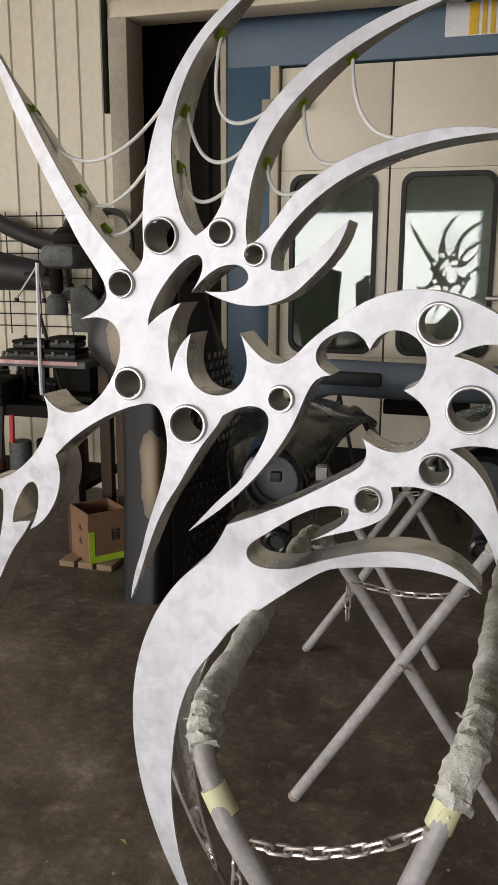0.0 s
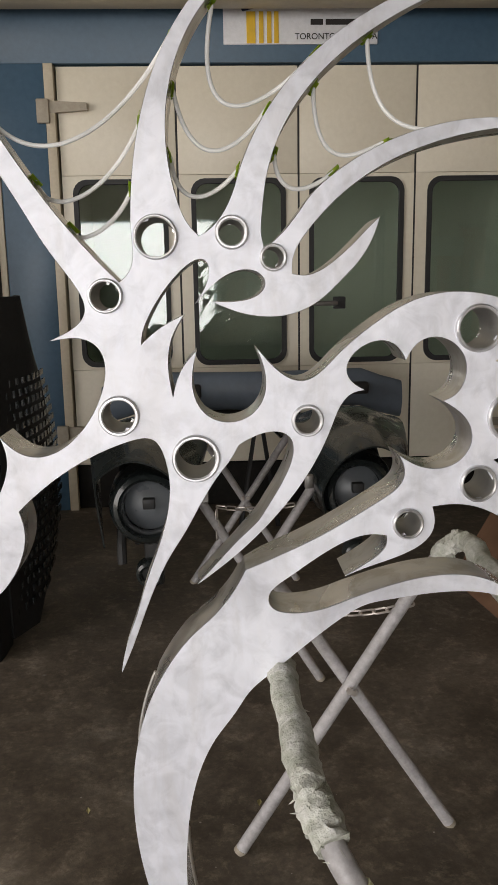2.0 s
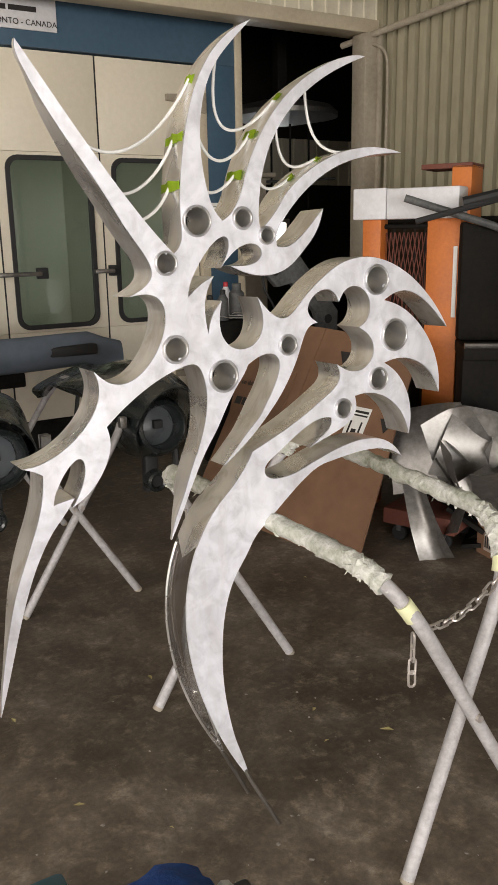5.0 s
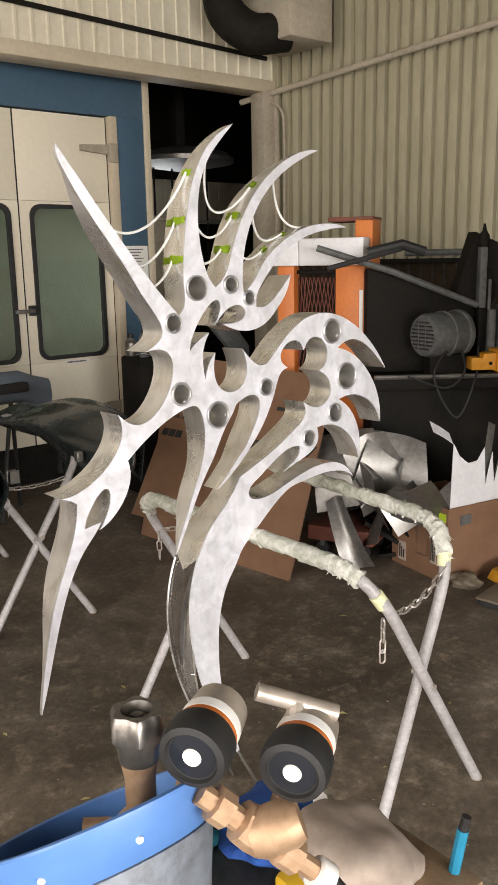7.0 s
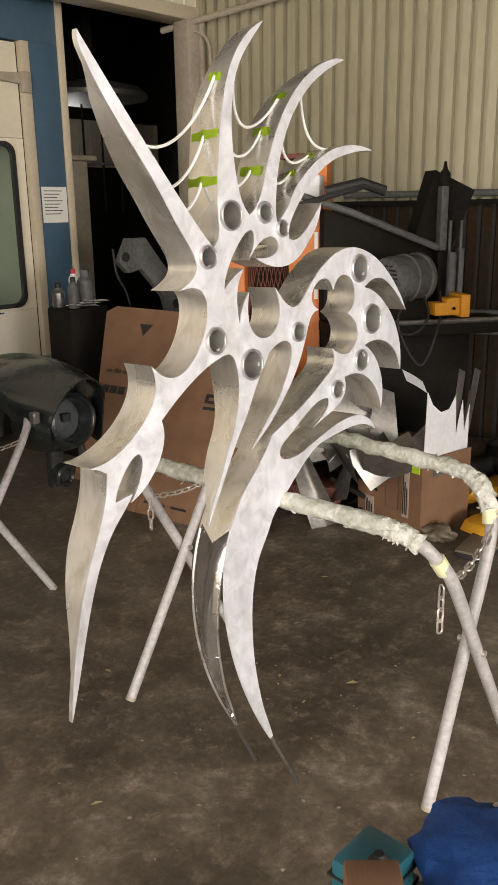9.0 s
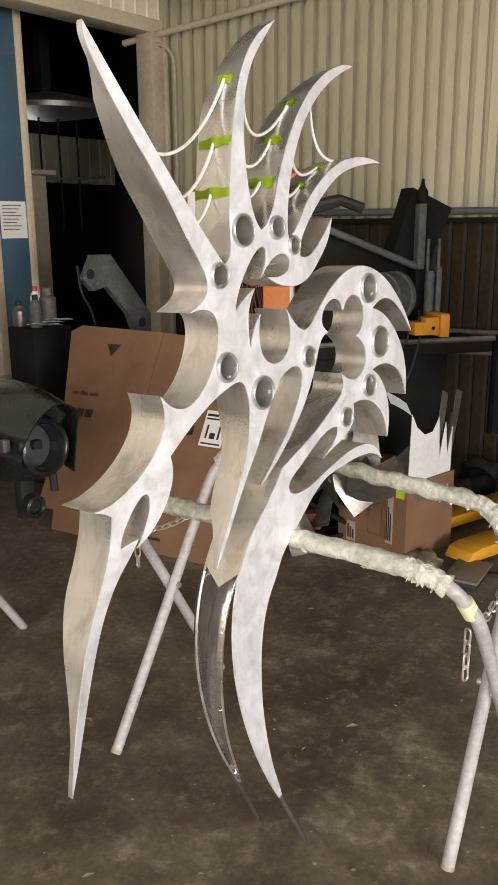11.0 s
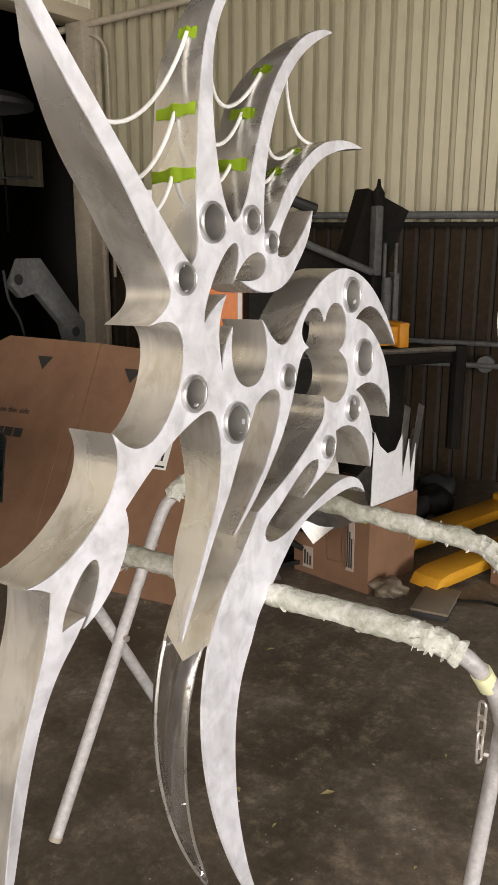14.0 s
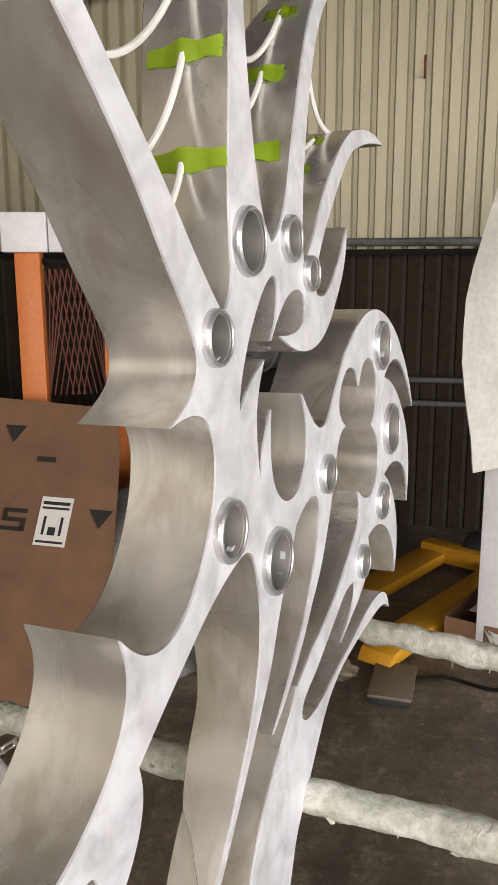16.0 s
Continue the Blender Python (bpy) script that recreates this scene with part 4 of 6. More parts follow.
def fender(x, mirror):
    """A dark front fender: a rounded nose with a round lamp well and a fog lamp below, and a wheel arch behind."""
    s = -1 if mirror else 1
    f = thing("car_fender", "black primed car fender with round lamp opening on a trestle", "car part", "car fenders on the trestle")
    rows = []
    for k in range(9):
        t = k / 8
        y = 1.25 + 1.1 * t
        w = 0.15 + 0.09 * math.sin(math.pi * min(1, t * 1.3) * 0.5)
        top = 0.84 + 0.1 * math.sin(math.pi * min(1.0, 0.15 + t))
        low = 0.58 + 0.16 * ease((t - 0.05) / 0.3) - 0.1 * ease((t - 0.75) / 0.2)
        rows.append([(x - s * w * 0.75, y + 0.04, low + 0.04), (x - s * w * 0.9, y, (top + low) / 2), (x - s * w * 0.45, y - 0.02, top - 0.04), (x + s * w * 0.3, y - 0.01, top), (x + s * w, y + 0.02, top - 0.06), (x + s * w * 1.12, y + 0.05, (top + low) / 2 + 0.02), (x + s * w, y + 0.06, low)])
    skin(rows, 0.006, M_PRIMER, "shell", f)
    c = (x, 1.3, 0.715)
    part("nose", lathe([(0.084, 0.1), (0.084, 0.03), (0.088, -0.01), (0.096, -0.02), (0.11, -0.012), (0.126, 0.03), (0.138, 0.1), (0.148, 0.22)], (0, 1, -0.12), c, 32), M_PRIMER, f)
    part("lamp_lens", lathe([(0.0, 0.05), (0.04, 0.054), (0.083, 0.07)], (0, 1, -0.12), c, 24), glossy("lamp_cover_grey", (0.1, 0.11, 0.12), 0.3), f, "grey lamp cover")
    part("lamp_socket", bx(x - 0.02, x + 0.02, 1.33, 1.36, 0.7, 0.735, 0.004), M_BLACK, f)
    part("arch_liner", tube([(x + s * 0.1, 1.7 + 0.32 * math.cos(a), 0.5 + 0.32 * math.sin(a)) for a in (math.pi * k / 14 for k in range(15))], 0.016, 8), M_BLACK, f, "black wheel arch lip")
    part("fog_ring", lathe([(0.028, 0.03), (0.028, -0.015), (0.036, -0.022), (0.046, -0.015), (0.05, 0.03)], (0, 1, 0.05), (x + s * 0.01, 1.4, 0.455), 28), M_PRIMER, f, "black fog lamp ring")
    part("fog_plug", lathe([(0.027, -0.004), (0.027, 0.02)], (0, 1, 0.05), (x + s * 0.01, 1.4, 0.455), 20), M_BLACK, f)
    part("fog_stalk", bx(x - 0.03, x + 0.035, 1.42, 1.47, 0.4, 0.64, 0.012), M_BLACK, f)
    part("clip", bx(x - s * 0.19, x - s * 0.16, 1.28, 1.31, 0.735, 0.78, 0.004), M_SHEET, f, "shiny spring clip")
    return f


fender(-0.36, True)
fender(0.31, False).location = (0.038, 0.125, 0)

bumper = thing("car_bumper", "slate blue primed car bumper lying across dark stands", "car part")
rows = []
for k in range(15):
    t = k / 14
    x = -0.72 + 1.58 * t
    y = 3.02 - 0.14 * math.sin(math.pi * t)
    drop = 0.08 * ease((abs(t - 0.5) - 0.34) / 0.16)
    rows.append([(x, y + 0.12, 0.93 - drop), (x, y + 0.03, 0.945 - drop), (x, y, 0.9 - drop), (x, y - 0.005, 0.83 - drop), (x, y + 0.03, 0.76 - drop), (x, y + 0.1, 0.74 - drop)])
skin(rows, 0.008, M_BUMPER, "cover", bumper)
part("grille_slot", bx(-0.55, -0.2, 2.87, 2.93, 0.82, 0.89, 0.012, None, Matrix.Translation((0, 0, 0))), M_BLACK, bumper, "black grille slot")
part("grille_slot", bx(0.35, 0.66, 2.9, 2.96, 0.82, 0.88, 0.012), M_BLACK, bumper, "black grille slot")
for x in (-0.45, 0.1, 0.6):
    part("stand_leg", tube([(x - 0.12, 3.05, 0), (x, 3.05, 0.75), (x + 0.12, 3.3, 0)], 0.014, 8), M_BLACK, bumper)
part("bracket", bx(-0.2, 0.25, 2.98, 3.05, 0.66, 0.74, 0.01), M_DARK, bumper)

panel = thing("bumper_cover", "tall black bumper cover with tan overspray and mesh, standing on end", "car part")


def overspray():
    """Black primer with two soft tan spray patches."""
    m, nt, b = material("black_primer_with_tan_overspray")
    tc = nt.nodes.new("ShaderNodeTexCoord")
    far_off = []
    for cx, cz, hw, hh in ((-1.08, 1.19, 0.13, 0.26), (-0.985, 0.58, 0.07, 0.27)):
        mp = node(nt, "ShaderNodeMapping", Location=(-cx / hw, 0, -cz / hh), Scale=(1 / hw, 0.0, 1 / hh))
        nt.links.new(tc.outputs["Object"], mp.inputs["Vector"])
        ln = nt.nodes.new("ShaderNodeVectorMath")
        ln.operation = "LENGTH"
        nt.links.new(mp.outputs["Vector"], ln.inputs[0])
        far_off.append(ln.outputs["Value"])
    near = nt.nodes.new("ShaderNodeMath")
    near.operation = "MINIMUM"
    nt.links.new(far_off[0], near.inputs[0])
    nt.links.new(far_off[1], near.inputs[1])
    nz = noise_tex(nt, tc.outputs["Object"], 8.0, 4)
    ad = nt.nodes.new("ShaderNodeMath")
    ad.operation = "MULTIPLY_ADD"
    nt.links.new(nz, ad.inputs[0])
    ad.inputs[1].default_value = 0.6
    nt.links.new(near.outputs[0], ad.inputs[2])
    nt.links.new(ramp(nt, ad.outputs[0], [(0.55, (0.36, 0.28, 0.19)), (1.0, (0.17, 0.132, 0.095)), (1.55, (0.014, 0.015, 0.017))]), b.inputs["Base Color"])
    b.inputs["Roughness"].default_value = 0.42
    return m


rows = []
for k in range(12):
    t = k / 11
    z = 1.385 * t
    back = 0.05 * math.sin(math.pi * t) + 0.16 * ease((t - 0.8) / 0.2)
    flare = ease((t - 0.6) / 0.3) * (1 - 0.35 * ease((t - 0.92) / 0.08))
    rows.append([(-1.2 - 0.17 * flare, 2.05, z - 0.16 * ease((t - 0.55) / 0.45)), (-1.14 - 0.19 * flare, 1.78 + back, z - 0.06 * ease((t - 0.55) / 0.45)), (-1.1 - 0.1 * flare, 1.7 + back, z), (-0.97, 1.69 + back, z), (-0.945, 1.74 + back, z - 0.05 * ease((t - 0.55) / 0.45)), (-0.94, 1.86 + back, z - 0.15 * ease((t - 0.55) / 0.45))])
panel.location.x = -0.03
skin(rows, 0.006, overspray(), "shell", panel)
GR = [(0.02, 1.86, 2.1), (0.16, 1.86, 2.5), (0.35, 1.86, 2.75), (0.7, 1.86, 2.7), (1.0, 1.88, 2.5), (1.2, 1.92, 2.3), (1.37, 2.0, 2.12)]
grille = skin([[(-0.94, a, z), (-0.9, (a * 2 + c) / 3, z), (-0.87, (a + 2 * c) / 3, z), (-0.9, c, z)] for z, a, c in GR], 0.008, M_BLACK, "mesh_grille", panel, "black honeycomb mesh")
for j in range(21):
    z = 0.1 + 0.046 * j
    for k in range(len(GR) - 1):
        if GR[k][0] <= z < GR[k + 1][0]:
            f = (z - GR[k][0]) / (GR[k + 1][0] - GR[k][0])
            a, c = GR[k][1] * (1 - f) + GR[k + 1][1] * f, GR[k][2] * (1 - f) + GR[k + 1][2] * f
    y = a + 0.05 + 0.033 * (j % 2)
    while y < c - 0.06:
        f = (y - a) / (c - a)
        x = -0.94 + 0.08 * math.sin(math.pi * min(1, f * 1.15) * 0.62)
        part("mesh_cell", bx(x - 0.004, x + 0.0025, y, y + 0.04, z, z + 0.026), M_PRIMER, grille, smooth=None)
        y += 0.056

def skinny(line, width, m):
    """A bent flat strip along a line, its width leaning up and back."""
    b = bmesh.new()
    g = [[b.verts.new(m @ (Vector(p) + Vector((0, o * 0.6, o)))) for o in (0, width)] for p in curve_pts(line, 4)]
    for r0, r1 in zip(g, g[1:]):
        b.faces.new((r0[0], r0[1], r1[1], r1[0]))
    bmesh.ops.solidify(b, geom=b.faces[:], thickness=0.003)
    return b


# ---- cardboard ----
SLOPE = Vector((0.6, 0.08, 1)).normalized()
RUN = Vector((0.14, -1.08, 0)).normalized()
FACE = RUN.cross(SLOPE).normalized()
CARDM = Matrix(((RUN.x, FACE.x, SLOPE.x, 1.0), (RUN.y, FACE.y, SLOPE.y, 2.2), (RUN.z, FACE.z, SLOPE.z, 0.0), (0, 0, 0, 1)))
if FACE.x < 0:
    CARDM = CARDM @ Matrix.Diagonal((1, -1, 1, 1))
carton = thing("flattened_carton", "large flattened brown cardboard carton leaning on the press", "cardboard box", at=CARDM)
part("main_panel", plate([(-0.06, 0.0), (0.3, 0.0), (0.27, 1.14), (-0.3, 1.15), (-0.37, 1.11), (-0.3, 0.86)], 0.01), M_CARD, carton)
part("side_panel", plate([(0.303, 0.0), (1.078, 0.0), (0.95, 0.95), (0.9, 1.11), (0.273, 1.14)], 0.01, Matrix.Translation((0, 0.002, 0))), M_CARD, carton)
part("inner_flap", plate([(-0.2, 0.1), (0.22, 0.1), (0.2, 0.86), (-0.22, 0.88)], 0.003, Matrix.Translation((0, -0.004, 0))), M_CARD, carton)
# Uncut board: black plates stand in for the dark inside the openings.
for u, w in ((-0.03, 1.02), (0.5, 0.99), (0.93, 0.68)):
    part("hand_hole", plate([(u - 0.05, w + 0.03), (u + 0.045, w + 0.03), (u, w - 0.04)], 0.002, Matrix.Translation((0, -0.0035, 0))), M_INK, carton, "triangular opening, its darkness drawn as a black plate", None)
part("shipping_label", bx(0.68, 0.81, -0.003, -0.001, 0.56, 0.745), M_PAPER, carton, "white shipping label", None)
bars([(0.69, 0.715, 0.11, 0.012), (0.69, 0.698, 0.11, 0.008), (0.69, 0.57, 0.11, 0.008), (0.705, 0.6, 0.01, 0.07), (0.775, 0.6, 0.01, 0.07), (0.73, 0.6, 0.03, 0.03)], Matrix.Translation((0, -0.003, 0)), M_INK, "label_print", carton)
bars([(-0.2, 0.62, 0.05, 0.045), (-0.14, 0.62, 0.05, 0.045), (-0.08, 0.62, 0.05, 0.045)], Matrix.Translation((0, -0.0045, 0)), M_INK, "carton_print", carton, "faded black print")
writing("on this side", 0.04, Matrix.Translation((-0.21, -0.0055, 0.742)) @ Matrix.Rotation(radians(90), 4, "X"), M_INK, "lettering", carton, "small black lettering")
bars([(0.53, 0.64, 0.1, 0.016), (0.53, 0.675, 0.1, 0.016), (0.53, 0.605, 0.1, 0.016), (0.53, 0.65, 0.02, 0.03), (0.61, 0.61, 0.02, 0.03), (0.62, 0.88, 0.08, 0.02), (0.34, 0.06, 0.14, 0.012), (0.52, 0.06, 0.1, 0.012)], Matrix.Translation((0, -0.001, 0)), M_INK, "carton_print", carton, "black print")

def open_box(name, label, m, sx, sy, sz, mat=None):
    o = thing(name, label, "cardboard box", at=m)
    t = 0.006
    for nm, bb in (("side", bx(0, sx, 0, t, 0, sz)), ("side", bx(0, sx, sy - t, sy, 0, sz)), ("side", bx(0, t, t, sy - t, 0, sz)), ("side", bx(sx - t, sx, t, sy - t, 0, sz)), ("base", bx(t, sx - t, t, sy - t, 0, t))):
        part(nm, bb, mat or M_CARD, o, smooth=None)
    return o


scrapbox = open_box("scrap_carton", "brown carton full of bent sheet metal offcuts", Matrix.Translation((1.675, 0.575, 0)) @ Matrix.Rotation(radians(-10), 4, "Z"), 0.36, 0.41, 0.385)
for u, w, a, c in ((0.075, 0.08, 0.04, 0.25), (0.28, 0.21, 0.095, 0.15), (0.3, 0.03, 0.055, 0.1)):
    lab = part("label", bx(-0.003, 0, u, u + a, w, w + c), M_PRINTBOX, scrapbox, "faded printed carton label", None)
    for k in range(3):
        part("print_bar", bx(-0.005, -0.003, u + 0.008 + a * 0.28 * k, u + 0.008 + a * 0.28 * k + a * 0.14, w + 0.015, w + c * (0.6 + 0.12 * k)), M_INK, lab, smooth=None)
part("print_frame", frame_ring(rounded(0.14, 0.225, 0.1, 0.29, 0.008), rounded(0.145, 0.22, 0.105, 0.285, 0.006), -0.002, 0), M_PRINTBOX, scrapbox, "pale printed frame", None).matrix_basis = Matrix.Rotation(radians(90), 4, "Z")
part("yellow_sticker", bx(-0.004, 0, 0.015, 0.06, 0.315, 0.355), M_TAPE, scrapbox, "fluorescent yellow sticker", None)
part("logo_patch", bx(0.08, 0.15, -0.003, 0, 0.29, 0.34), M_IRON, scrapbox, "grey printed patch", None)
rnd = random.Random(11)
for k in range(9):
    x, y = 1.6 + rnd.uniform(0, 0.28), 0.68 + rnd.uniform(-0.02, 0.6)
    w, h = rnd.uniform(0.12, 0.3), rnd.uniform(0.15, 0.42)
    z0 = 0.2 + rnd.uniform(0, 0.15) if y < 1.0 else 0.3
    bend = rnd.uniform(-0.12, 0.12)
    rows = [[(-w / 2, bend * (j / 4) ** 2, h * j / 4), (0, bend * (j / 4) ** 2 + rnd.uniform(-0.01, 0.01), h * j / 4), (w / 2 * (1 - 0.16 * j), bend * (j / 4) ** 2, h * j / 4)] for j in range(5)]
    o = thing("sheet_offcut", "bent grey sheet metal offcut in a scrap heap", "metal scrap", "sheet metal offcuts", at=Matrix.Translation((x, y, z0)) @ Euler((rnd.uniform(-0.6, 0.6), rnd.uniform(-0.8, 0.8), rnd.uniform(0, 6.28))).to_matrix().to_4x4())
    skin(rows, 0.002, M_SHEET, "sheet", o)
for k, (x, y, z, w, h, rx, ry, rz, bend) in enumerate(((1.62, 0.9, 0.36, 0.42, 0.3, 0.25, 0.25, 5.5, 0.16), (1.6, 1.08, 0.3, 0.46, 0.36, 0.1, -0.2, 5.3, 0.2), (1.66, 0.72, 0.3, 0.3, 0.34, -0.5, 0.3, 2.2, 0.1), (1.72, 0.95, 0.32, 0.34, 0.38, 0.5, -0.4, 5.6, 0.14), (1.6, 1.0, 0.1, 0.26, 0.42, 0.3, 0.5, 1.0, -0.16),
                                                         (1.58, 1.1, 0.35, 0.22, 0.3, -0.7, 0.2, 4.2, 0.12), (1.5, 0.98, 0.0, 0.16, 0.34, 0.2, -0.4, 5.4, 0.2))):
    rows = [[(-w / 2 + 0.03 * j / 4, bend * (j / 4) ** 2, h * j / 4), (0, bend * (j / 4) ** 2 + 0.03, h * j / 4), (w / 2 * (1 - 0.12 * j), bend * (j / 4) ** 2, h * j / 4)] for j in range(5)]
    o = thing("curved_sheet_offcut", "large curved bright sheet metal offcut in the scrap heap", "metal scrap", "large sheet offcuts", at=Matrix.Translation((x, y, z)) @ Euler((rx, ry, rz)).to_matrix().to_4x4())
    skin(rows, 0.002, M_SHEET, "sheet", o)
o = thing("white_panel_offcut", "white painted sheet metal offcut standing in the carton", "metal scrap")
OFFM = Matrix.Translation((1.675, 0.575, 0.0)) @ Matrix.Rotation(radians(-10), 4, "Z")
part("sheet", plate([(0.01, 0.02), (0.34, 0.02), (0.345, 0.6), (0.31, 0.47), (0.29, 0.63), (0.25, 0.47), (0.235, 0.66), (0.19, 0.6), (0.13, 0.595), (0.07, 0.64), (0.03, 0.705)], 0.003, OFFM @ Matrix.Translation((0, 0.012, 0))), M_WHITE, o)
part("bent_strip", skinny([(0.03, 0.016, 0.7), (0.0, 0.05, 0.73), (-0.03, 0.09, 0.755)], 0.05, OFFM), M_WHITE, o, "bent white edge strip")
for k, (x, lean, top) in enumerate(((0.17, 0.1, 0.76), (0.27, 0.16, 0.74), (0.24, 0.2, 0.62))):
    q = thing("steel_strip", "long grey steel strip standing in the scrap carton", "metal scrap", "steel strips in the carton")
    part("strip", plate([(x, 0.02), (x + 0.05, 0.02), (x + lean + 0.05, top), (x + lean + 0.005, top + 0.02)], 0.003, OFFM @ Matrix.Translation((0, 0.03 + 0.03 * k, 0))), M_SHEET, q)
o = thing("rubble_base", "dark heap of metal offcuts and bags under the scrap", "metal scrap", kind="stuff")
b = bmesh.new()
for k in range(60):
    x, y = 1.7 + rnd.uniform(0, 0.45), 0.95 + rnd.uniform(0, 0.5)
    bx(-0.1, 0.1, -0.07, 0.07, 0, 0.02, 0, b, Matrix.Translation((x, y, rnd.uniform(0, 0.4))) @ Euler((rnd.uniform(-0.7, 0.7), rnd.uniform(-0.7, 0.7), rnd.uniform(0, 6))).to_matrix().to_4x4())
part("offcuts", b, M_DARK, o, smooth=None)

dolly = thing("low_dolly", "low rusty red dolly on black castors", "dolly", at=Matrix.Translation((1.5, 1.3, 0)) @ Matrix.Rotation(radians(-68), 4, "Z"))
part("deck", bx(-0.05, 0.32, 0, 0.35, 0.09, 0.17, 0.006), M_RUST, dolly)
for x in (0.02, 0.25):
    for y in (0.05, 0.3):
        c = part("castor", lathe([(0.012, -0.015), (0.036, -0.015), (0.04, -0.008), (0.04, 0.008), (0.036, 0.015), (0.012, 0.015)], (0, 1, 0), (x, y, 0.04), 20), M_BLACK, dolly, "black castor wheel")
        part("fork", bx(x - 0.012, x + 0.012, y - 0.02, y + 0.02, 0.05, 0.09, 0.003), M_IRON, c)

# ---- press, machines ----
PRESSM = Matrix.Translation((1.74, 1.9, 0)) @ Matrix.Rotation(math.atan2(-0.478, 0.255), 4, "Z")
press = thing("shop_press", "orange steel shop press with a white cross beam", "press", at=PRESSM)
part("upright", bx(0.03, 0.13, 0.0, 0.1, 0, 1.54, 0.004), M_ORANGE, press)
part("upright", bx(0.37, 0.54, 0.02, 0.12, 0, 1.55, 0.004), M_ORANGE, press)
part("back_plate", bx(0.46, 0.56, 0.1, 0.3, 0, 1.79, 0.004), M_ORANGE, press)
part("cap", bx(0.3, 0.56, 0.1, 0.32, 1.775, 1.8, 0.003), M_RUST, press, "rusty top plate")
part("cross_beam", bx(-0.01, 0.17, -0.04, 0.13, 1.535, 1.69, 0.008), M_WHITE, press, "white cross beam")
part("cross_beam", bx(0.173, 0.545, -0.04, 0.13, 1.535, 1.685, 0.008), M_WHITE, press, "white cross beam")
part("scale_strip", bx(0.51, 0.53, 0.014, 0.02, 1.05, 1.4), M_PAPER, press, "pale scale strip", None)
part("rod", tube([(0.1, 0.06, 1.5), (0.4, 0.06, 1.5)], 0.012, 8), M_DARK, press)
b = bmesh.new()
for k in range(11):
    for s in (-1, 1):
        x0 = 0.13 + 0.024 * k
        tube([(x0 if s > 0 else 0.37 - 0.024 * k, 0.08 + 0.004 * s, 1.47), (min(0.37, x0 + 0.1) if s > 0 else max(0.13, 0.27 - 0.024 * k), 0.08 + 0.004 * s, 0.95)], 0.003, 5, b)
part("mesh_guard", b, M_RUST, press, "rusty wire mesh guard")

machine = thing("machine_bench", "dark oily machine bench with a grey electric motor", "machine", at=Matrix.Translation((2.05, 1.05, 0)) @ Matrix.Rotation(radians(-38), 4, "Z"))
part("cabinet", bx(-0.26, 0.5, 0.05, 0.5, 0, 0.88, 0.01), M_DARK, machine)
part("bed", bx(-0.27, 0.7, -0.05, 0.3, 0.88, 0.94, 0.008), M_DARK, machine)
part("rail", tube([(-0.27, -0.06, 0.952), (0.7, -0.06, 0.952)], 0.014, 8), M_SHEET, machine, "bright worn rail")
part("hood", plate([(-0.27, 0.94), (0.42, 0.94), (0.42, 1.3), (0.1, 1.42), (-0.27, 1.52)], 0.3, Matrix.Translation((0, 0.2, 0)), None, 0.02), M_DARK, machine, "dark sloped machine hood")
MAX = Vector((0.88, 0.47, 0)).normalized()
MAT = Vector((0.02, 0.0, 1.165))
motor = part("motor", lathe([(0.0, -0.03), (0.07, -0.03), (0.108, -0.022), (0.118, 0.0), (0.118, 0.1), (0.126, 0.104), (0.126, 0.118), (0.117, 0.122), (0.117, 0.2), (0.128, 0.204), (0.128, 0.226), (0.117, 0.24), (0.07, 0.27), (0.02, 0.29)], MAX, MAT, 40), M_IRON, machine, "grey electric motor")
side = MAX.cross(Vector((0, 0, 1)))
for k in range(8):
    z = -0.07 + 0.02 * k
    half = math.sqrt(0.085 ** 2 - z * z)
    c = MAT - MAX * 0.031 + Vector((0, 0, z))
    part("grille_slot", tube([c - side * half, c + side * half], 0.0042, 5), M_BLACK, motor, "black cooling slot")
for s in (-0.028, 0.028):
    c = MAT - MAX * 0.034 + side * s
    part("grille_rib", tube([c - Vector((0, 0, 0.08)), c + Vector((0, 0, 0.08))], 0.003, 5), M_IRON, motor)
part("motor_foot", bx(0.04, 0.24, 0.0, 0.16, 0.94, 1.06, 0.006), M_DARK, machine)
part("cable", tube(curve_pts([(0.12, -0.04, 1.1), (0.04, -0.1, 0.95), (0.16, -0.12, 0.74), (0.26, -0.1, 0.95), (0.3, 0.0, 1.1)], 8), 0.006, 6), M_BLACK, machine, "black cable loop")
part("cable", tube(curve_pts([(0.2, -0.04, 1.08), (0.2, -0.1, 0.98), (0.1, -0.12, 0.9), (-0.1, -0.1, 0.96)], 8), 0.006, 6), M_BLACK, machine, "black cable loop")
part("yellow_bracket", plate([(0.24, 0.985), (0.4, 0.985), (0.4, 1.065), (0.37, 1.075), (0.3, 1.07), (0.3, 1.05), (0.24, 1.05)], 0.1, Matrix.Translation((0, -0.09, 0)), None, 0.004), M_ORANGEYEL, machine, "orange-yellow bracket")
part("bracket_bolt", lathe([(0.0, 0.006), (0.009, 0.006), (0.01, 0.0)], (0, -1, 0), (0.34, -0.09, 1.02), 6), M_DARK, machine)
part("yellow_end", bx(0.37, 0.42, -0.11, 0.05, 0.975, 1.09, 0.005), M_ORANGEYEL, machine, "yellow bracket end")
part("lever", tube([(-0.55, 0.15, 1.63), (-0.15, 0.12, 1.5), (0.31, 0.08, 1.315)], 0.018, 10), M_IRON, machine, "long grey lever")
part("lever_joint", tube([(-0.28, 0.12, 1.6), (-0.1, 0.1, 1.64), (0.02, 0.1, 1.6)], 0.028, 10), M_BLACK, machine)
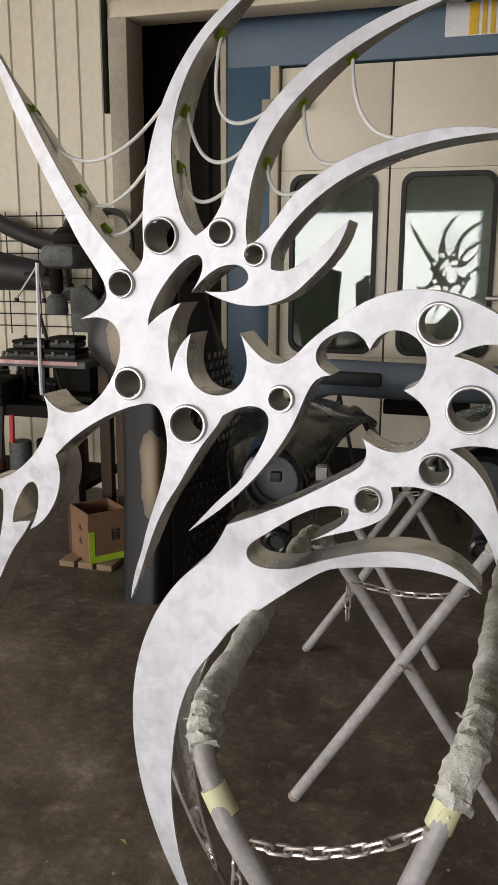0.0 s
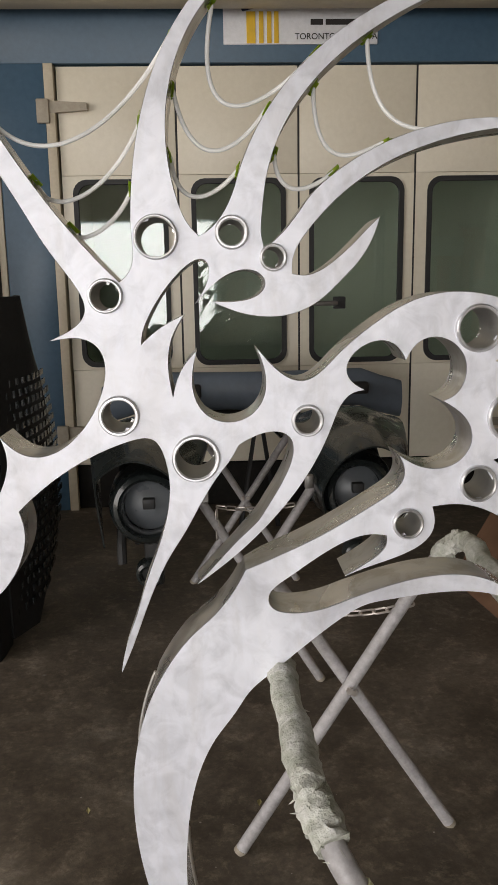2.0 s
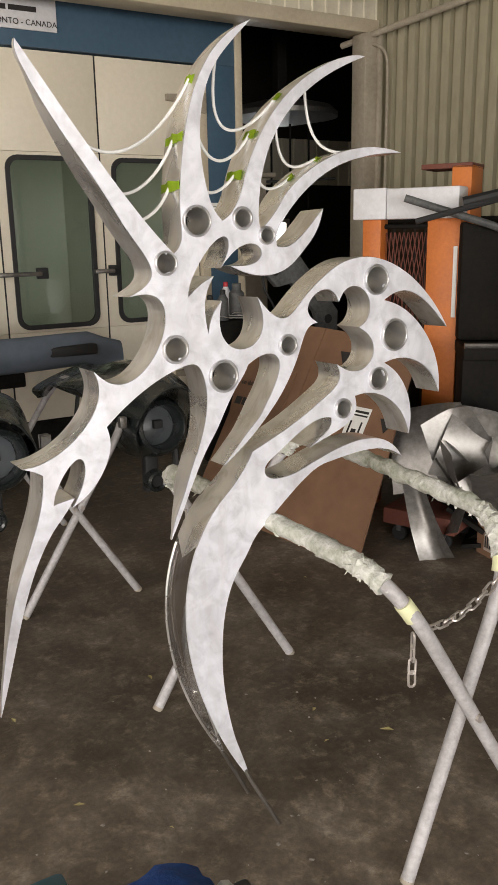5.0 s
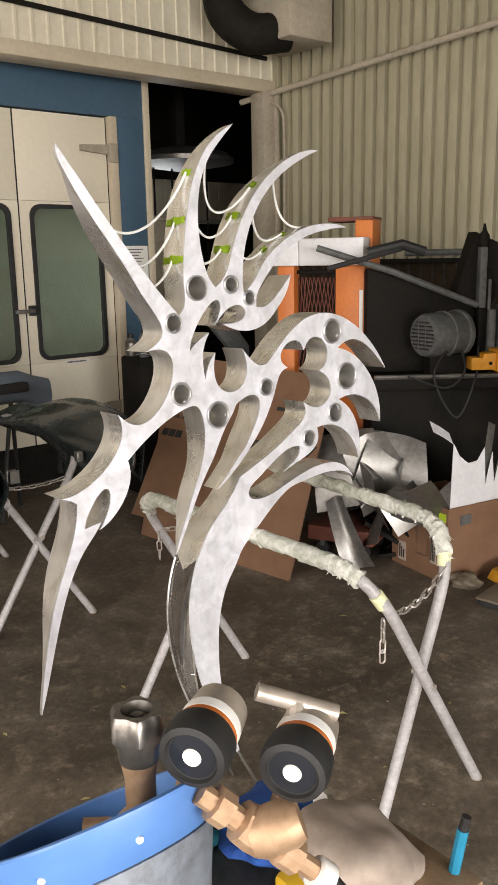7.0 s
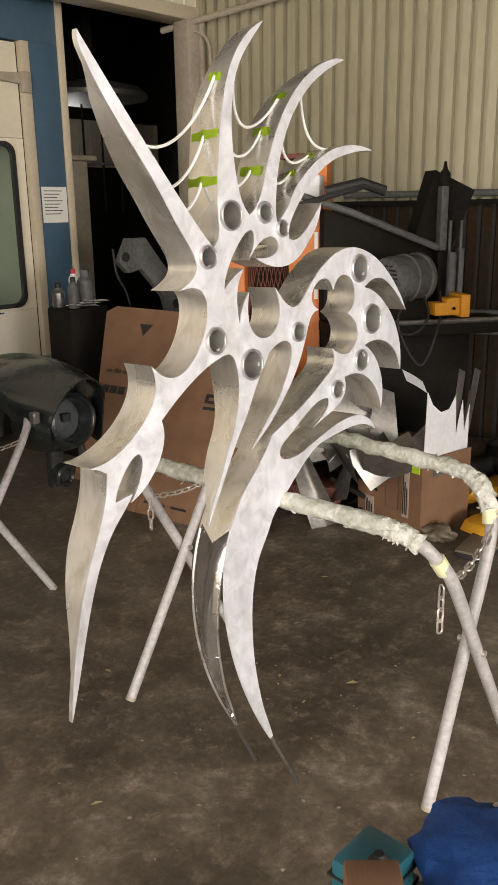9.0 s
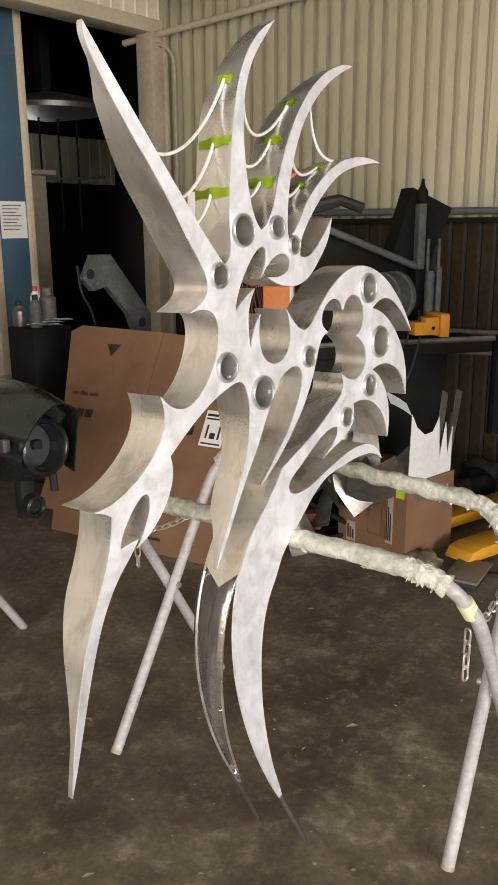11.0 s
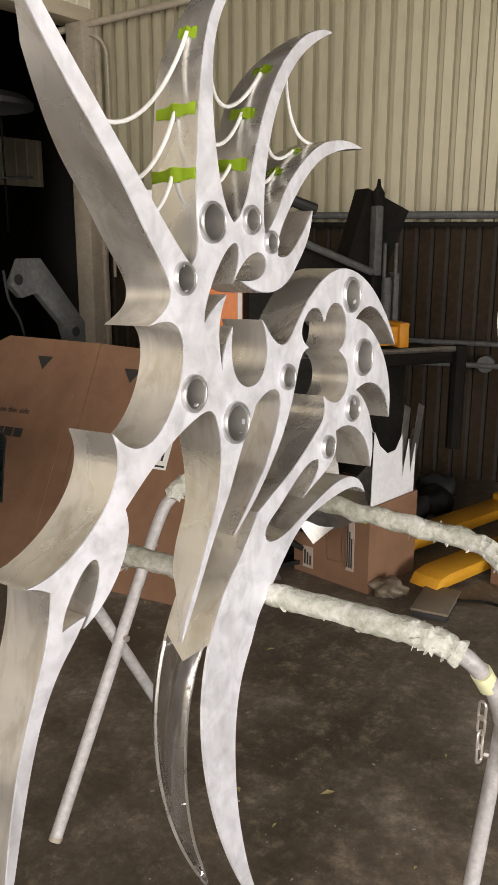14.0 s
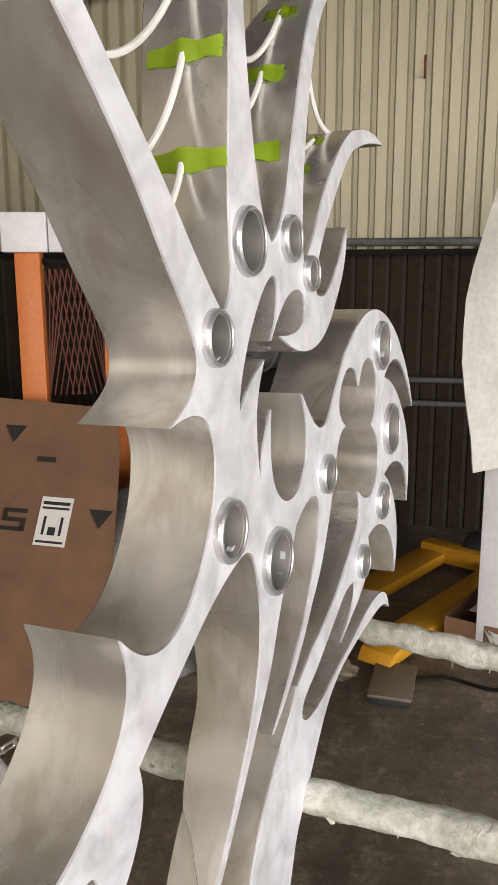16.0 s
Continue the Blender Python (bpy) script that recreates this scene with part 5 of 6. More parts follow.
part("lever", tube([(-0.5, 0.1, 1.52), (-0.1, 0.1, 1.62)], 0.014, 8), M_BLACK, machine)
tower = part("tower", bx(0.31, 0.35, 0.06, 0.12, 1.3, 1.62, 0.006), M_IRON, machine, "grey upright tool column")
part("tower_post", bx(0.33, 0.4, 0.12, 0.2, 0.94, 1.5, 0.008), M_DARK, tower)
part("tower_head", lathe([(0.0, 0.0), (0.025, 0.0), (0.025, 0.3), (0.02, 0.32), (0.0, 0.32)], (0, 0, 1), (0.39, 0.08, 0.97), 20), M_IRON, tower)
part("tower_head", bx(0.43, 0.46, 0.08, 0.16, 0.98, 1.31, 0.006), M_IRON, tower)
part("tower_hood", plate([(0.2, 1.36), (0.4, 1.3), (0.52, 1.6), (0.3, 1.7)], 0.14, Matrix.Translation((0, 0.13, 0))), M_DARK, tower, "black sloped hood")
for x in (0.37, 0.43):
    part("rod", tube([(x, 0.07, 1.29), (x, 0.07, 1.45)], 0.009, 8), M_IRON, tower)
part("finial", lathe([(0.02, 0), (0.03, 0.02), (0.028, 0.06), (0.012, 0.085), (0.006, 0.12)], (0, 0, 1), (0.335, 0.09, 1.62), 12), M_DARK, tower)
part("pipe", tube([(0.84, 0.12, 0.94), (0.84, 0.12, 0.4)], 0.04, 10), M_DARK, machine)

hoist = thing("engine_hoist", "grey angled hoist bracket with bolt holes", "machine", at=Matrix.Translation((1.75, 2.75, 0)))
arm = [(-0.02, 1.22), (0.06, 1.36), (0.2, 1.36), (0.52, 0.98), (0.52, 0.85), (0.38, 0.85), (0.34, 0.98), (0.16, 1.17), (0.05, 1.15)]
part("bracket_plate", plate(arm, 0.05, None, None, 0.004), M_IRON, hoist)
for x, z in ((0.03, 1.25), (0.44, 0.93)):
    part("bolt_hole", lathe([(0.03, -0.004), (0.03, 0.002)], (0, 1, 0), (x, 0.0, z), 20), M_BLACK, hoist)
part("pedestal", bx(0.36, 0.55, 0.0, 0.2, 0, 0.86, 0.01), M_DARK, hoist)
part("body", bx(-0.3, 0.0, 0.15, 0.4, 0, 0.95, 0.02), M_DARK, hoist)
part("jar", lathe([(0.05, 0), (0.05, 0.16), (0.03, 0.18), (0.03, 0.22)], (0, 0, 1), (-0.1, 0.25, 0.95), 16), M_IRON, hoist)
part("hose", tube(curve_pts([(-0.05, 0.02, 1.3), (-0.06, -0.02, 1.15), (0.0, -0.02, 1.05), (0.05, 0.0, 0.95)], 6), 0.008, 6), M_BLACK, hoist)
for k, (x, y, h, r, mat) in enumerate(((1.52, 2.95, 0.16, 0.035, M_IRON), (1.6, 3.05, 0.2, 0.03, M_WHITE), (1.5, 3.08, 0.12, 0.04, M_SHEET))):
    o = thing("spray_can", "small spray can on the dark machine body", "can", "cans on the machine")
    can = part("can", lathe([(r * 0.95, 0), (r, 0.006), (r, h - 0.03), (r * 0.6, h - 0.008), (r * 0.55, h)], (0, 0, 1), (x, y, 0.95), 20), mat, o)
    part("cap", lathe([(r * 0.5, h), (r * 0.5, h + 0.025), (r * 0.35, h + 0.03)], (0, 0, 1), (x, y, 0.95), 14), M_RED if k == 1 else M_BLACK, can)
for k in range(3):
    o = thing("loose_paper", "loose pale paper sheet on the dark machine body", "paper", "papers on the machine")
    mq = Matrix.Translation((1.56 + 0.06 * k, 2.92 + 0.02 * k, 0.965 + 0.008 * k)) @ Euler((0.1 * k - 0.1, 0.12, 0.7 * k)).to_matrix().to_4x4()
    skin([[mq @ Vector((0.04 * p - 0.08, 0.05 * q - 0.07, 0.012 * noise.noise((p * 1.1, q * 1.4, k)))) for q in range(4)] for p in range(5)], 0.001, M_PAPER, "sheet", o)
tank = thing("ceiling_tank", "dull silver round tank hanging in the dark back room", "tank")
part("drum", lathe([(0.0, 2.62), (0.2, 2.6), (0.42, 2.55), (0.48, 2.5), (0.48, 2.46), (0.1, 2.4), (0, 2.4)], (0, 0, 1), (3.3, 4.9, 0), 36), M_SHEET, tank)
part("hanger", bx(3.24, 3.34, 4.9, 5.0, 2.6, 4.6, 0.01), M_DARK, tank)
part("cage", tube([(2.85, 4.8, 1.9), (3.8, 4.8, 1.95)], 0.012, 6), M_IRON, tank)
for x in (2.9, 3.1, 3.3, 3.5):
    part("cage_bar", tube([(x, 4.8, 1.5), (x, 4.8, 2.4)], 0.01, 6), M_DARK, tank)
cab = thing("dark_cabinet", "drab grey cabinet in the back room doorway", "cabinet")
part("body", bx(2.3, 2.66, 4.2, 4.7, 0, 1.9, 0.01), M_POST, cab)
part("top", bx(2.25, 2.72, 4.15, 4.75, 1.9, 1.94, 0.01), M_POST, cab)
duct = thing("ceiling_duct", "round dark duct elbow and heater box under the roof", "duct")
part("elbow", tube(curve_pts([(2.4, 3.05, 3.6), (2.3, 3.0, 3.25), (2.45, 2.9, 3.08), (2.7, 2.8, 3.1)], 8), 0.13, 18), M_DARK, duct)
part("heater_box", bx(2.55, 2.95, 2.6, 3.1, 3.02, 3.4, 0.02), M_POST, duct)

# ---- pallet jack and clutter by the east wall ----
jack = thing("pallet_jack", "yellow steel pallet jack with chipped forks", "pallet jack", at=Matrix.Translation((1.83, 0.45, 0)) @ Matrix.Rotation(radians(-17), 4, "Z"))
for y in (-0.14, 0.22):
    fork = [(0.0, 0.03), (0.03, 0.075), (0.1, 0.088), (1.12, 0.088), (1.12, 0.035), (0.12, 0.03)]
    f = part("fork", plate(fork, 0.14, Matrix.Translation((0, y, 0)), None, 0.004), M_YELLOW, jack)
    part("fork_roller", lathe([(0.01, -0.04), (0.034, -0.04), (0.036, -0.034), (0.036, 0.034), (0.034, 0.04), (0.01, 0.04)], (0, 1, 0), (0.13, y + 0.07, 0.036), 18), M_BLACK, f, "black roller")
part("head", bx(1.121, 1.22, -0.14, 0.36, 0.03, 0.12, 0.012), M_YELLOW, jack)
part("steer_wheel", lathe([(0.02, -0.05), (0.085, -0.05), (0.09, -0.04), (0.09, 0.04), (0.085, 0.05), (0.02, 0.05)], (0, 1, 0), (1.26, 0.11, 0.09), 24), M_BLACK, jack)
lowbox = open_box("low_carton", "low reddish-brown carton beside the pallet jack", Matrix.Translation((2.02, -0.12, 0)) @ Matrix.Rotation(radians(-12), 4, "Z"), 0.4, 0.3, 0.15)
rnd = random.Random(31)
for k in range(7):
    q = thing("crumpled_sheet", "crumpled pale packing sheet in the low carton", "paper", "packing sheets")
    mq = Matrix.Translation((2.08 + 0.05 * k, -0.08 + rnd.uniform(0, 0.16), 0.12 + 0.01 * k)) @ Euler((rnd.uniform(-0.4, 0.4), rnd.uniform(-0.4, 0.4), rnd.uniform(0, 3))).to_matrix().to_4x4()
    skin([[mq @ Vector((0.05 * i - 0.1, 0.045 * j - 0.07, 0.02 * noise.noise((i * 1.7 + k, j * 1.3, k)))) for j in range(4)] for i in range(5)], 0.002, M_PAPER if k % 2 else M_CLOTH, "sheet", q)
for k in range(5):
    q = thing("rubbish_bag", "dark crumpled plastic bag on the floor by the wall", "bag", "dark bags by the wall")
    bb = bmesh.new()
    bmesh.ops.create_icosphere(bb, subdivisions=3, radius=0.11)
    c = Vector((2.25 + 0.22 * k, 0.9 - 0.03 * k + rnd.uniform(-0.08, 0.08), 0.05))
    for v in bb.verts:
        f = 1 + 0.4 * noise.noise(v.co * 14 + Vector((k, 0, 0))) + 0.15 * noise.noise(v.co * 40)
        v.co = Vector((v.co.x * 1.2 * f, v.co.y * f, max(-0.05, v.co.z * 0.7 * f))) + c
    part("bag", bb, M_DARK if k % 2 else M_BLACK, q, smooth=60)
q = thing("shop_rag", "crumpled grey shop rag on the floor beside the carton", "rag")
bb = bmesh.new()
bmesh.ops.create_icosphere(bb, subdivisions=4, radius=0.06)
for v in bb.verts:
    f = 1 + 0.5 * noise.noise(v.co * 24) + 0.2 * noise.noise(v.co * 60)
    v.co = Vector((v.co.x * 1.1 * f, v.co.y * 1.3 * f, max(-0.03, v.co.z * 0.7 * f))) + Vector((1.73, 0.5, 0.03))
part("cloth", bb, M_DRAB, q, smooth=60)
pedal = thing("foot_pedal", "drab flat foot pedal with a cable on the floor", "pedal", at=Matrix.Translation((1.585, 0.335, 0)) @ Matrix.Rotation(radians(8), 4, "Z"))
part("base", bx(0, 0.25, -0.14, 0, 0, 0.025, 0.004), M_BLACK, pedal)
part("tread", bx(-0.006, 0.25, -0.146, 0.006, 0.027, 0.04, 0.004), M_DRAB, pedal, "drab painted tread")
part("cable", tube(curve_pts([(0.2, -0.14, 0.012), (0.24, -0.26, 0.01), (0.2, -0.45, 0.01), (0.4, -0.7, 0.01)], 6), 0.007, 6), M_DARK, pedal)
cloth = thing("hanging_cloth", "pale quilted cloth cover hanging in folds", "cloth")
rows = []
for j in range(12):
    t = j / 11
    z = 2.0 - 1.13 * t
    left = 0.02 - 0.13 * (1 - ease(t * 1.7)) - 0.05 * ease((t - 0.7) / 0.3)
    rows.append([(1.6 + 0.03 * k + 0.02 * math.sin(k * 2.3 + j * 0.5), left + 0.06 - 0.1 * k, z + 0.015 * math.sin(k * 1.7 + j)) for k in range(7)])
skin(rows, 0.006, M_CLOTH, "cover", cloth)
part("pole", tube([(1.75, -0.3, 0), (1.75, -0.3, 2.05)], 0.018, 8), M_IRON, cloth)
board = thing("pale_board", "pale grey board leaning behind the cloth", "board")
part("sheet", bx(1.95, 1.97, -0.5, 0.05, 0.0, 1.0, 0.004, None, Matrix.Translation((0.1, 0, 0))), M_WHITE, board)

# ---- left: bench, drill press, tools ----
bench = thing("workbench", "cluttered dark workbench with a vice", "workbench")
part("worktop", bx(-3.4, -1.6, 2.1, 2.75, 0.71, 0.77, 0.006), M_DARK, bench)
for x in (-3.3, -2.4, -1.68):
    part("leg", bx(x, x + 0.07, 2.2, 2.28, 0, 0.71, 0.004), M_OLDWOOD, bench, "dark timber leg")
part("shelf", bx(-3.4, -1.62, 2.3, 2.75, 0.3, 0.33), M_DARK, bench)
drill = thing("drill_press", "dark pillar drill press on the bench", "drill press", at=Matrix.Translation((-1.72, 2.45, 0)))
part("head", bx(-0.07, 0.13, -0.24, 0.12, 1.42, 1.54, 0.045), M_IRON, drill)
part("belt_guard", lathe([(0.085, 0.0), (0.1, 0.02), (0.095, 0.06), (0.06, 0.09), (0.02, 0.1)], (0, 0, 1), (0.03, -0.06, 1.53), 28), M_DARK, drill)
part("column", tube([(0.09, 0.08, 0.77), (0.09, 0.08, 1.45)], 0.03, 14), M_DARK, drill)
part("spindle", lathe([(0.02, 0.0), (0.024, 0.03), (0.034, 0.05), (0.034, 0.11), (0.028, 0.16)], (0, 0, 1), (-0.02, -0.15, 1.27), 16), M_DARK, drill)
part("chuck_guard", lathe([(0.05, 1.2), (0.055, 1.21), (0.05, 1.28), (0.03, 1.3)], (0, 0, 1), (-0.02, -0.15, 0), 18), M_IRON, drill, "grey chuck guard")
part("side_plate", plate([(0.0, 1.1), (0.13, 1.1), (0.16, 1.26), (0.08, 1.34), (0.0, 1.32)], 0.03, Matrix.Translation((-0.02, -0.02, 0)), None, 0.004), M_IRON, drill)
part("table", bx(-0.32, 0.2, -0.3, 0.08, 0.95, 0.985, 0.006), M_IRON, drill)
part("pale_edge", bx(-0.3, 0.16, -0.306, -0.3, 0.965, 0.983), M_REDPALE, drill, "pale pink scuffed edge")
part("base", bx(-0.24, 0.18, -0.2, 0.08, 0.77, 0.8, 0.01), M_DARK, drill)
part("pedestal", bx(-0.1, 0.12, -0.1, 0.08, 0.8, 0.95, 0.02), M_DARK, drill)
part("strap", tube([(-0.02, -0.32, 1.45), (-0.03, -0.325, 1.0), (-0.03, -0.325, 0.82)], 0.009, 6), M_WHITE, drill, "pale hanging strap")
for dx in (-0.1, 0.05):
    lever = part("feed_lever", tube([(-0.06, -0.25, 1.44), (-0.06 + dx, -0.29, 1.28)], 0.006, 8), M_SHEET, drill, "thin bright feed lever")
    part("lever_knob", lathe([(0.0, -0.012), (0.01, -0.008), (0.012, 0.0), (0.01, 0.008), (0.0, 0.012)], (0, 0, 1), (-0.06 + dx, -0.29, 1.275), 12), M_BLACK, lever)
for k, (x, y, w, dp, z, h) in enumerate(((-1.98, 2.2, 0.2, 0.14, 0.985, 0.045), (-1.95, 2.21, 0.18, 0.13, 1.035, 0.04), (-1.77, 2.2, 0.17, 0.15, 0.985, 0.05), (-1.75, 2.22, 0.14, 0.12, 1.04, 0.055))):
    o = thing("flat_tool_case", "flat black ribbed tool case on the drill table", "tool case", "flat cases on the drill table")
    part("tray", bx(x, x + w, y, y + dp, z, z + h * 0.55, 0.006), M_BLACK, o)
    part("lid", bx(x - 0.003, x + w + 0.003, y - 0.003, y + dp, z + h * 0.57, z + h, 0.006), M_DARK, o)
    for f in (0.25, 0.7):
        part("catch", bx(x + w * f, x + w * f + 0.018, y - 0.008, y - 0.002, z + h * 0.35, z + h * 0.75, 0.002), M_IRON, o)
o = thing("angle_grinder", "dark angle grinder hung under the wire rack", "power tool")
part("body", tube([(-2.3, 2.95, 1.36), (-2.08, 2.9, 1.32), (-1.98, 2.88, 1.3)], 0.035, 14), M_BLACK, o)
part("guard", lathe([(0.02, -0.012), (0.065, -0.01), (0.065, 0.01), (0.02, 0.014)], (0.2, -0.5, -0.8), (-1.95, 2.86, 1.27), 24), M_IRON, o)
part("handle", tube([(-1.98, 2.86, 1.34), (-1.94, 2.78, 1.42)], 0.014, 10), M_BLACK, o)
o = thing("cable_coil", "coil of black cable on the wire rack", "cable")
for k in range(5):
    part("loop", tube([(-1.86 + (0.12 + 0.008 * k) * math.cos(a) + 0.01 * math.sin(3 * a + k), 3.2 - 0.012 * k, 1.58 + (0.15 + 0.006 * k) * math.sin(a)) for a in (2 * math.pi * q / 30 for q in range(30))], 0.007, 6, None, True), M_BLACK, o)
for nm, pts_, mat in (("wrench", [(-2.0, 2.09, 0.79), (-2.03, 2.08, 0.53)], M_DARK), ("red_handled_tool", [(-1.9, 2.09, 0.72), (-1.9, 2.08, 0.58)], M_RED), ("hammer", [(-1.95, 2.09, 0.78), (-1.97, 2.08, 0.5)], M_BLACK)):
    o = thing(nm, nm.replace("_", " ") + " hanging from the bench edge", "tool")
    part("shaft", tube(pts_, 0.013, 8), mat, o)
rnd = random.Random(21)
for k in range(7):
    x, y, w, h = -2.75 + 0.17 * k, 2.35 + rnd.uniform(-0.12, 0.2), rnd.uniform(0.1, 0.2), rnd.uniform(0.06, 0.16)
    o = thing("tool_tray", "dark dusty tool case on the bench", "tool case", "tool cases on the bench")
    body = part("body", bx(x, x + w, y, y + 0.16, 0.772, 0.772 + h, 0.008), M_DARK, o)
    part("lid", bx(x - 0.004, x + w + 0.004, y - 0.004, y + 0.164, 0.772 + h, 0.79 + h, 0.006), M_BLACK, o)
    part("latch", bx(x + w * 0.4, x + w * 0.6, y - 0.01, y - 0.003, 0.76 + h, 0.785 + h, 0.002), M_SHEET, o, "bright latch")
for k in range(9):
    x = -2.5 + 0.1 * k
    o = thing("hand_tool", "dark steel hand tool standing on the bench", "tool", "hand tools on the bench")
    part("shaft", tube([(x, 2.2 + 0.03 * (k % 3), 0.77), (x + rnd.uniform(-0.12, 0.12), 2.25, 0.98 + rnd.uniform(0, 0.25))], 0.009, 6), (M_DARK, M_IRON, M_BLACK)[k % 3], o)
for k in range(6):
    x = -2.6 + 0.17 * k
    o = thing("storage_tin", "dark tin on the bench shelf", "tin", "tins under the bench")
    part("body", lathe([(0.06, 0), (0.062, 0.01), (0.062, 0.16 + 0.02 * (k % 3)), (0.056, 0.17 + 0.02 * (k % 3))], (0, 0, 1), (x, 2.45, 0.331), 16), (M_IRON, M_DARK, M_RUST)[k % 3], o)
o = thing("bench_vice", "dark cast iron bench vice", "vice")
part("body", bx(-2.08, -1.9, 2.02, 2.3, 0.77, 0.89, 0.02), M_DARK, o)
part("jaw", bx(-2.05, -1.93, 1.94, 2.02, 0.8, 0.93, 0.015), M_DARK, o)
part("screw_bar", tube([(-2.12, 1.93, 0.84), (-1.86, 1.93, 0.82)], 0.01, 8), M_IRON, o)
rack = thing("wire_rack", "black wire rack panel on the white wall", "rack")
for k in range(10):
    part("wire", tube([(-3.6, 3.27, 1.05 + 0.075 * k), (-1.93, 3.27, 1.05 + 0.075 * k)], 0.004, 5), M_BLACK, rack)
for k in range(8):
    part("wire", tube([(-3.5 + 0.22 * k, 3.263, 1.0), (-3.5 + 0.22 * k, 3.263, 1.75)], 0.004, 5), M_BLACK, rack)
o = thing("black_fan_shroud", "dark fan shroud and hose on the wire rack", "car part")
part("hose", tube(curve_pts([(-2.7, 3.2, 1.72), (-2.45, 3.15, 1.62), (-2.2, 3.15, 1.55), (-1.95, 3.2, 1.6)], 6), 0.05, 12), M_BLACK, o)
part("pad", lathe([(0.0, -0.09), (0.08, -0.08), (0.12, 0.0), (0.08, 0.4), (0, 0.42)], (1, 0, -0.1), (-2.6, 3.05, 1.4), 20), M_BLACK, o)
part("ring", tube([(-2.0 + 0.13 * math.cos(a), 3.12, 1.62 + 0.13 * math.sin(a)) for a in (2 * math.pi * k / 24 for k in range(24))], 0.016, 8, None, True), M_BLACK, o)
gbox = open_box("taped_carton", "open brown carton with green tape on a timber pallet", Matrix.Translation((-1.45, 1.98, 0.03)) @ Matrix.Rotation(radians(50), 4, "Z"), 0.2, 0.22, 0.25)
part("green_tape", bx(0.0, 0.03, -0.003, 0, 0.03, 0.16), M_TAPE, gbox, "green tape", None)
part("green_tape", bx(0.0, 0.2, -0.004, -0.001, 0.002, 0.035), M_TAPE, gbox, "green tape", None)
bars([(0.12, 0.1, 0.04, 0.006), (0.12, 0.15, 0.04, 0.006), (0.12, 0.1, 0.006, 0.055), (0.154, 0.1, 0.006, 0.055), (0.13, 0.108, 0.006, 0.036), (0.143, 0.108, 0.006, 0.036)], Matrix(), M_INK, "carton_print", gbox)
for z in (0.08, 0.15):
    part("carton_print", plate([(0.08, z), (0.12, z), (0.1, z + 0.03)], 0.002, Matrix.Rotation(radians(-90), 4, "Z") @ Matrix.Translation((-0.2, -0.002, 0))), M_INK, gbox, "black arrow mark", None)
pal = thing("timber_block", "pale timber blocks under the carton", "timber")
for k in range(3):
    part("board", bx(-1.62 + 0.1 * k, -1.54 + 0.1 * k, 1.99, 2.3, 0, 0.03, 0.003), M_WOOD, pal)
o = thing("timber_plank", "dark timber planks leaning against the bench", "timber")
for k in range(2):
    part("plank", bx(-1.56 + 0.09 * k, -1.5 + 0.09 * k, 2.35, 2.4, 0, 0.95 - 0.06 * k, 0.004), M_OLDWOOD, o)

# ---- gas cylinder and things beside the camera's way ----
CYL = Vector((-1.21, -1.235, 0))
gas = thing("gas_cylinder", "pale blue and grey gas cylinder with valve guard and brass regulator", "gas cylinder", at=Matrix.Translation(CYL))
AXIS = Vector((-0.017, 0.0215, 0))
part("body", lathe([(0.0, 0.0), (0.05, 0.0), (0.062, 0.02), (0.062, 0.86), (0.055, 0.95), (0.03, 1.0), (0.012, 1.01)], (0, 0, 1), AXIS, 40), M_CYLBODY, gas)


def tilted_band(low, high, taper):
    """A tapering ring whose edges follow the slant of the guard; low and high are measured down from the rim."""
    bm = bmesh.new()
    g = []
    for k in range(56):
        a = 2 * math.pi * k / 56
        up = Vector((math.cos(a), math.sin(a), 0))
        rise = 1.1695 - 0.06 * up.y
        z0, z1 = rise - low if low < 0.5 else 0.8, rise - high
        r0, r1 = 0.092 - taper * (rise - z0), 0.092 - taper * high
        g.append([bm.verts.new(AXIS + up * r + Vector((0, 0, z))) for r, z in ((r0 - 0.0008, z0), (r0, z0 + 0.002), (r1, z1 - 0.002), (r1 - 0.001, z1), (r1 - 0.004, z1), (r1 - 0.005, z1 - 0.002), (r0 - 0.005, z0))])
    for r0, r1 in zip(g, g[1:] + g[:1]):
        for i in range(7):
            bm.faces.new((r0[i], r0[(i + 1) % 7], r1[(i + 1) % 7], r1[i]))
    return bm


collar = part("guard_collar", tilted_band(0.044, 0.0, 0.09), M_CYL, gas, "pale blue guard collar", 35)
for a in (-1.75, -2.5):
    part("rivet", lathe([(0.0, 0.0015), (0.0025, 0.001), (0.003, -0.002)], (math.cos(a), math.sin(a), 0), AXIS + Vector((0.0905 * math.cos(a), 0.0905 * math.sin(a), 1.145 - 0.06 * math.sin(a))), 12), M_PAPER, collar)
part("skirt", tilted_band(1, 0.0445, 0.05), M_CYLBODY, gas, "grey-white weathered painted shoulder", 35)
part("yellow_strap", tube(curve_pts([(-0.06, 0.052, 1.1), (-0.05, 0.045, 1.125), (-0.036, 0.036, 1.135)], 5), 0.004, 8), M_SIGNY, gas)
part("neck_dome", lathe([(0.027, 1.0), (0.027, 1.12), (0.022, 1.14), (0.012, 1.15)], (0, 0, 1), (0, -0.012, 0), 28), M_SHEET, gas, "dull steel neck ring")
valve = part("valve", lathe([(0.012, 1.14), (0.02, 1.155), (0.02, 1.175), (0.0115, 1.185), (0.0115, 1.21), (0.014, 1.225)], (0, 0, 1), (0, -0.017, 0), 24), M_BRASS, gas, "worn brass valve")
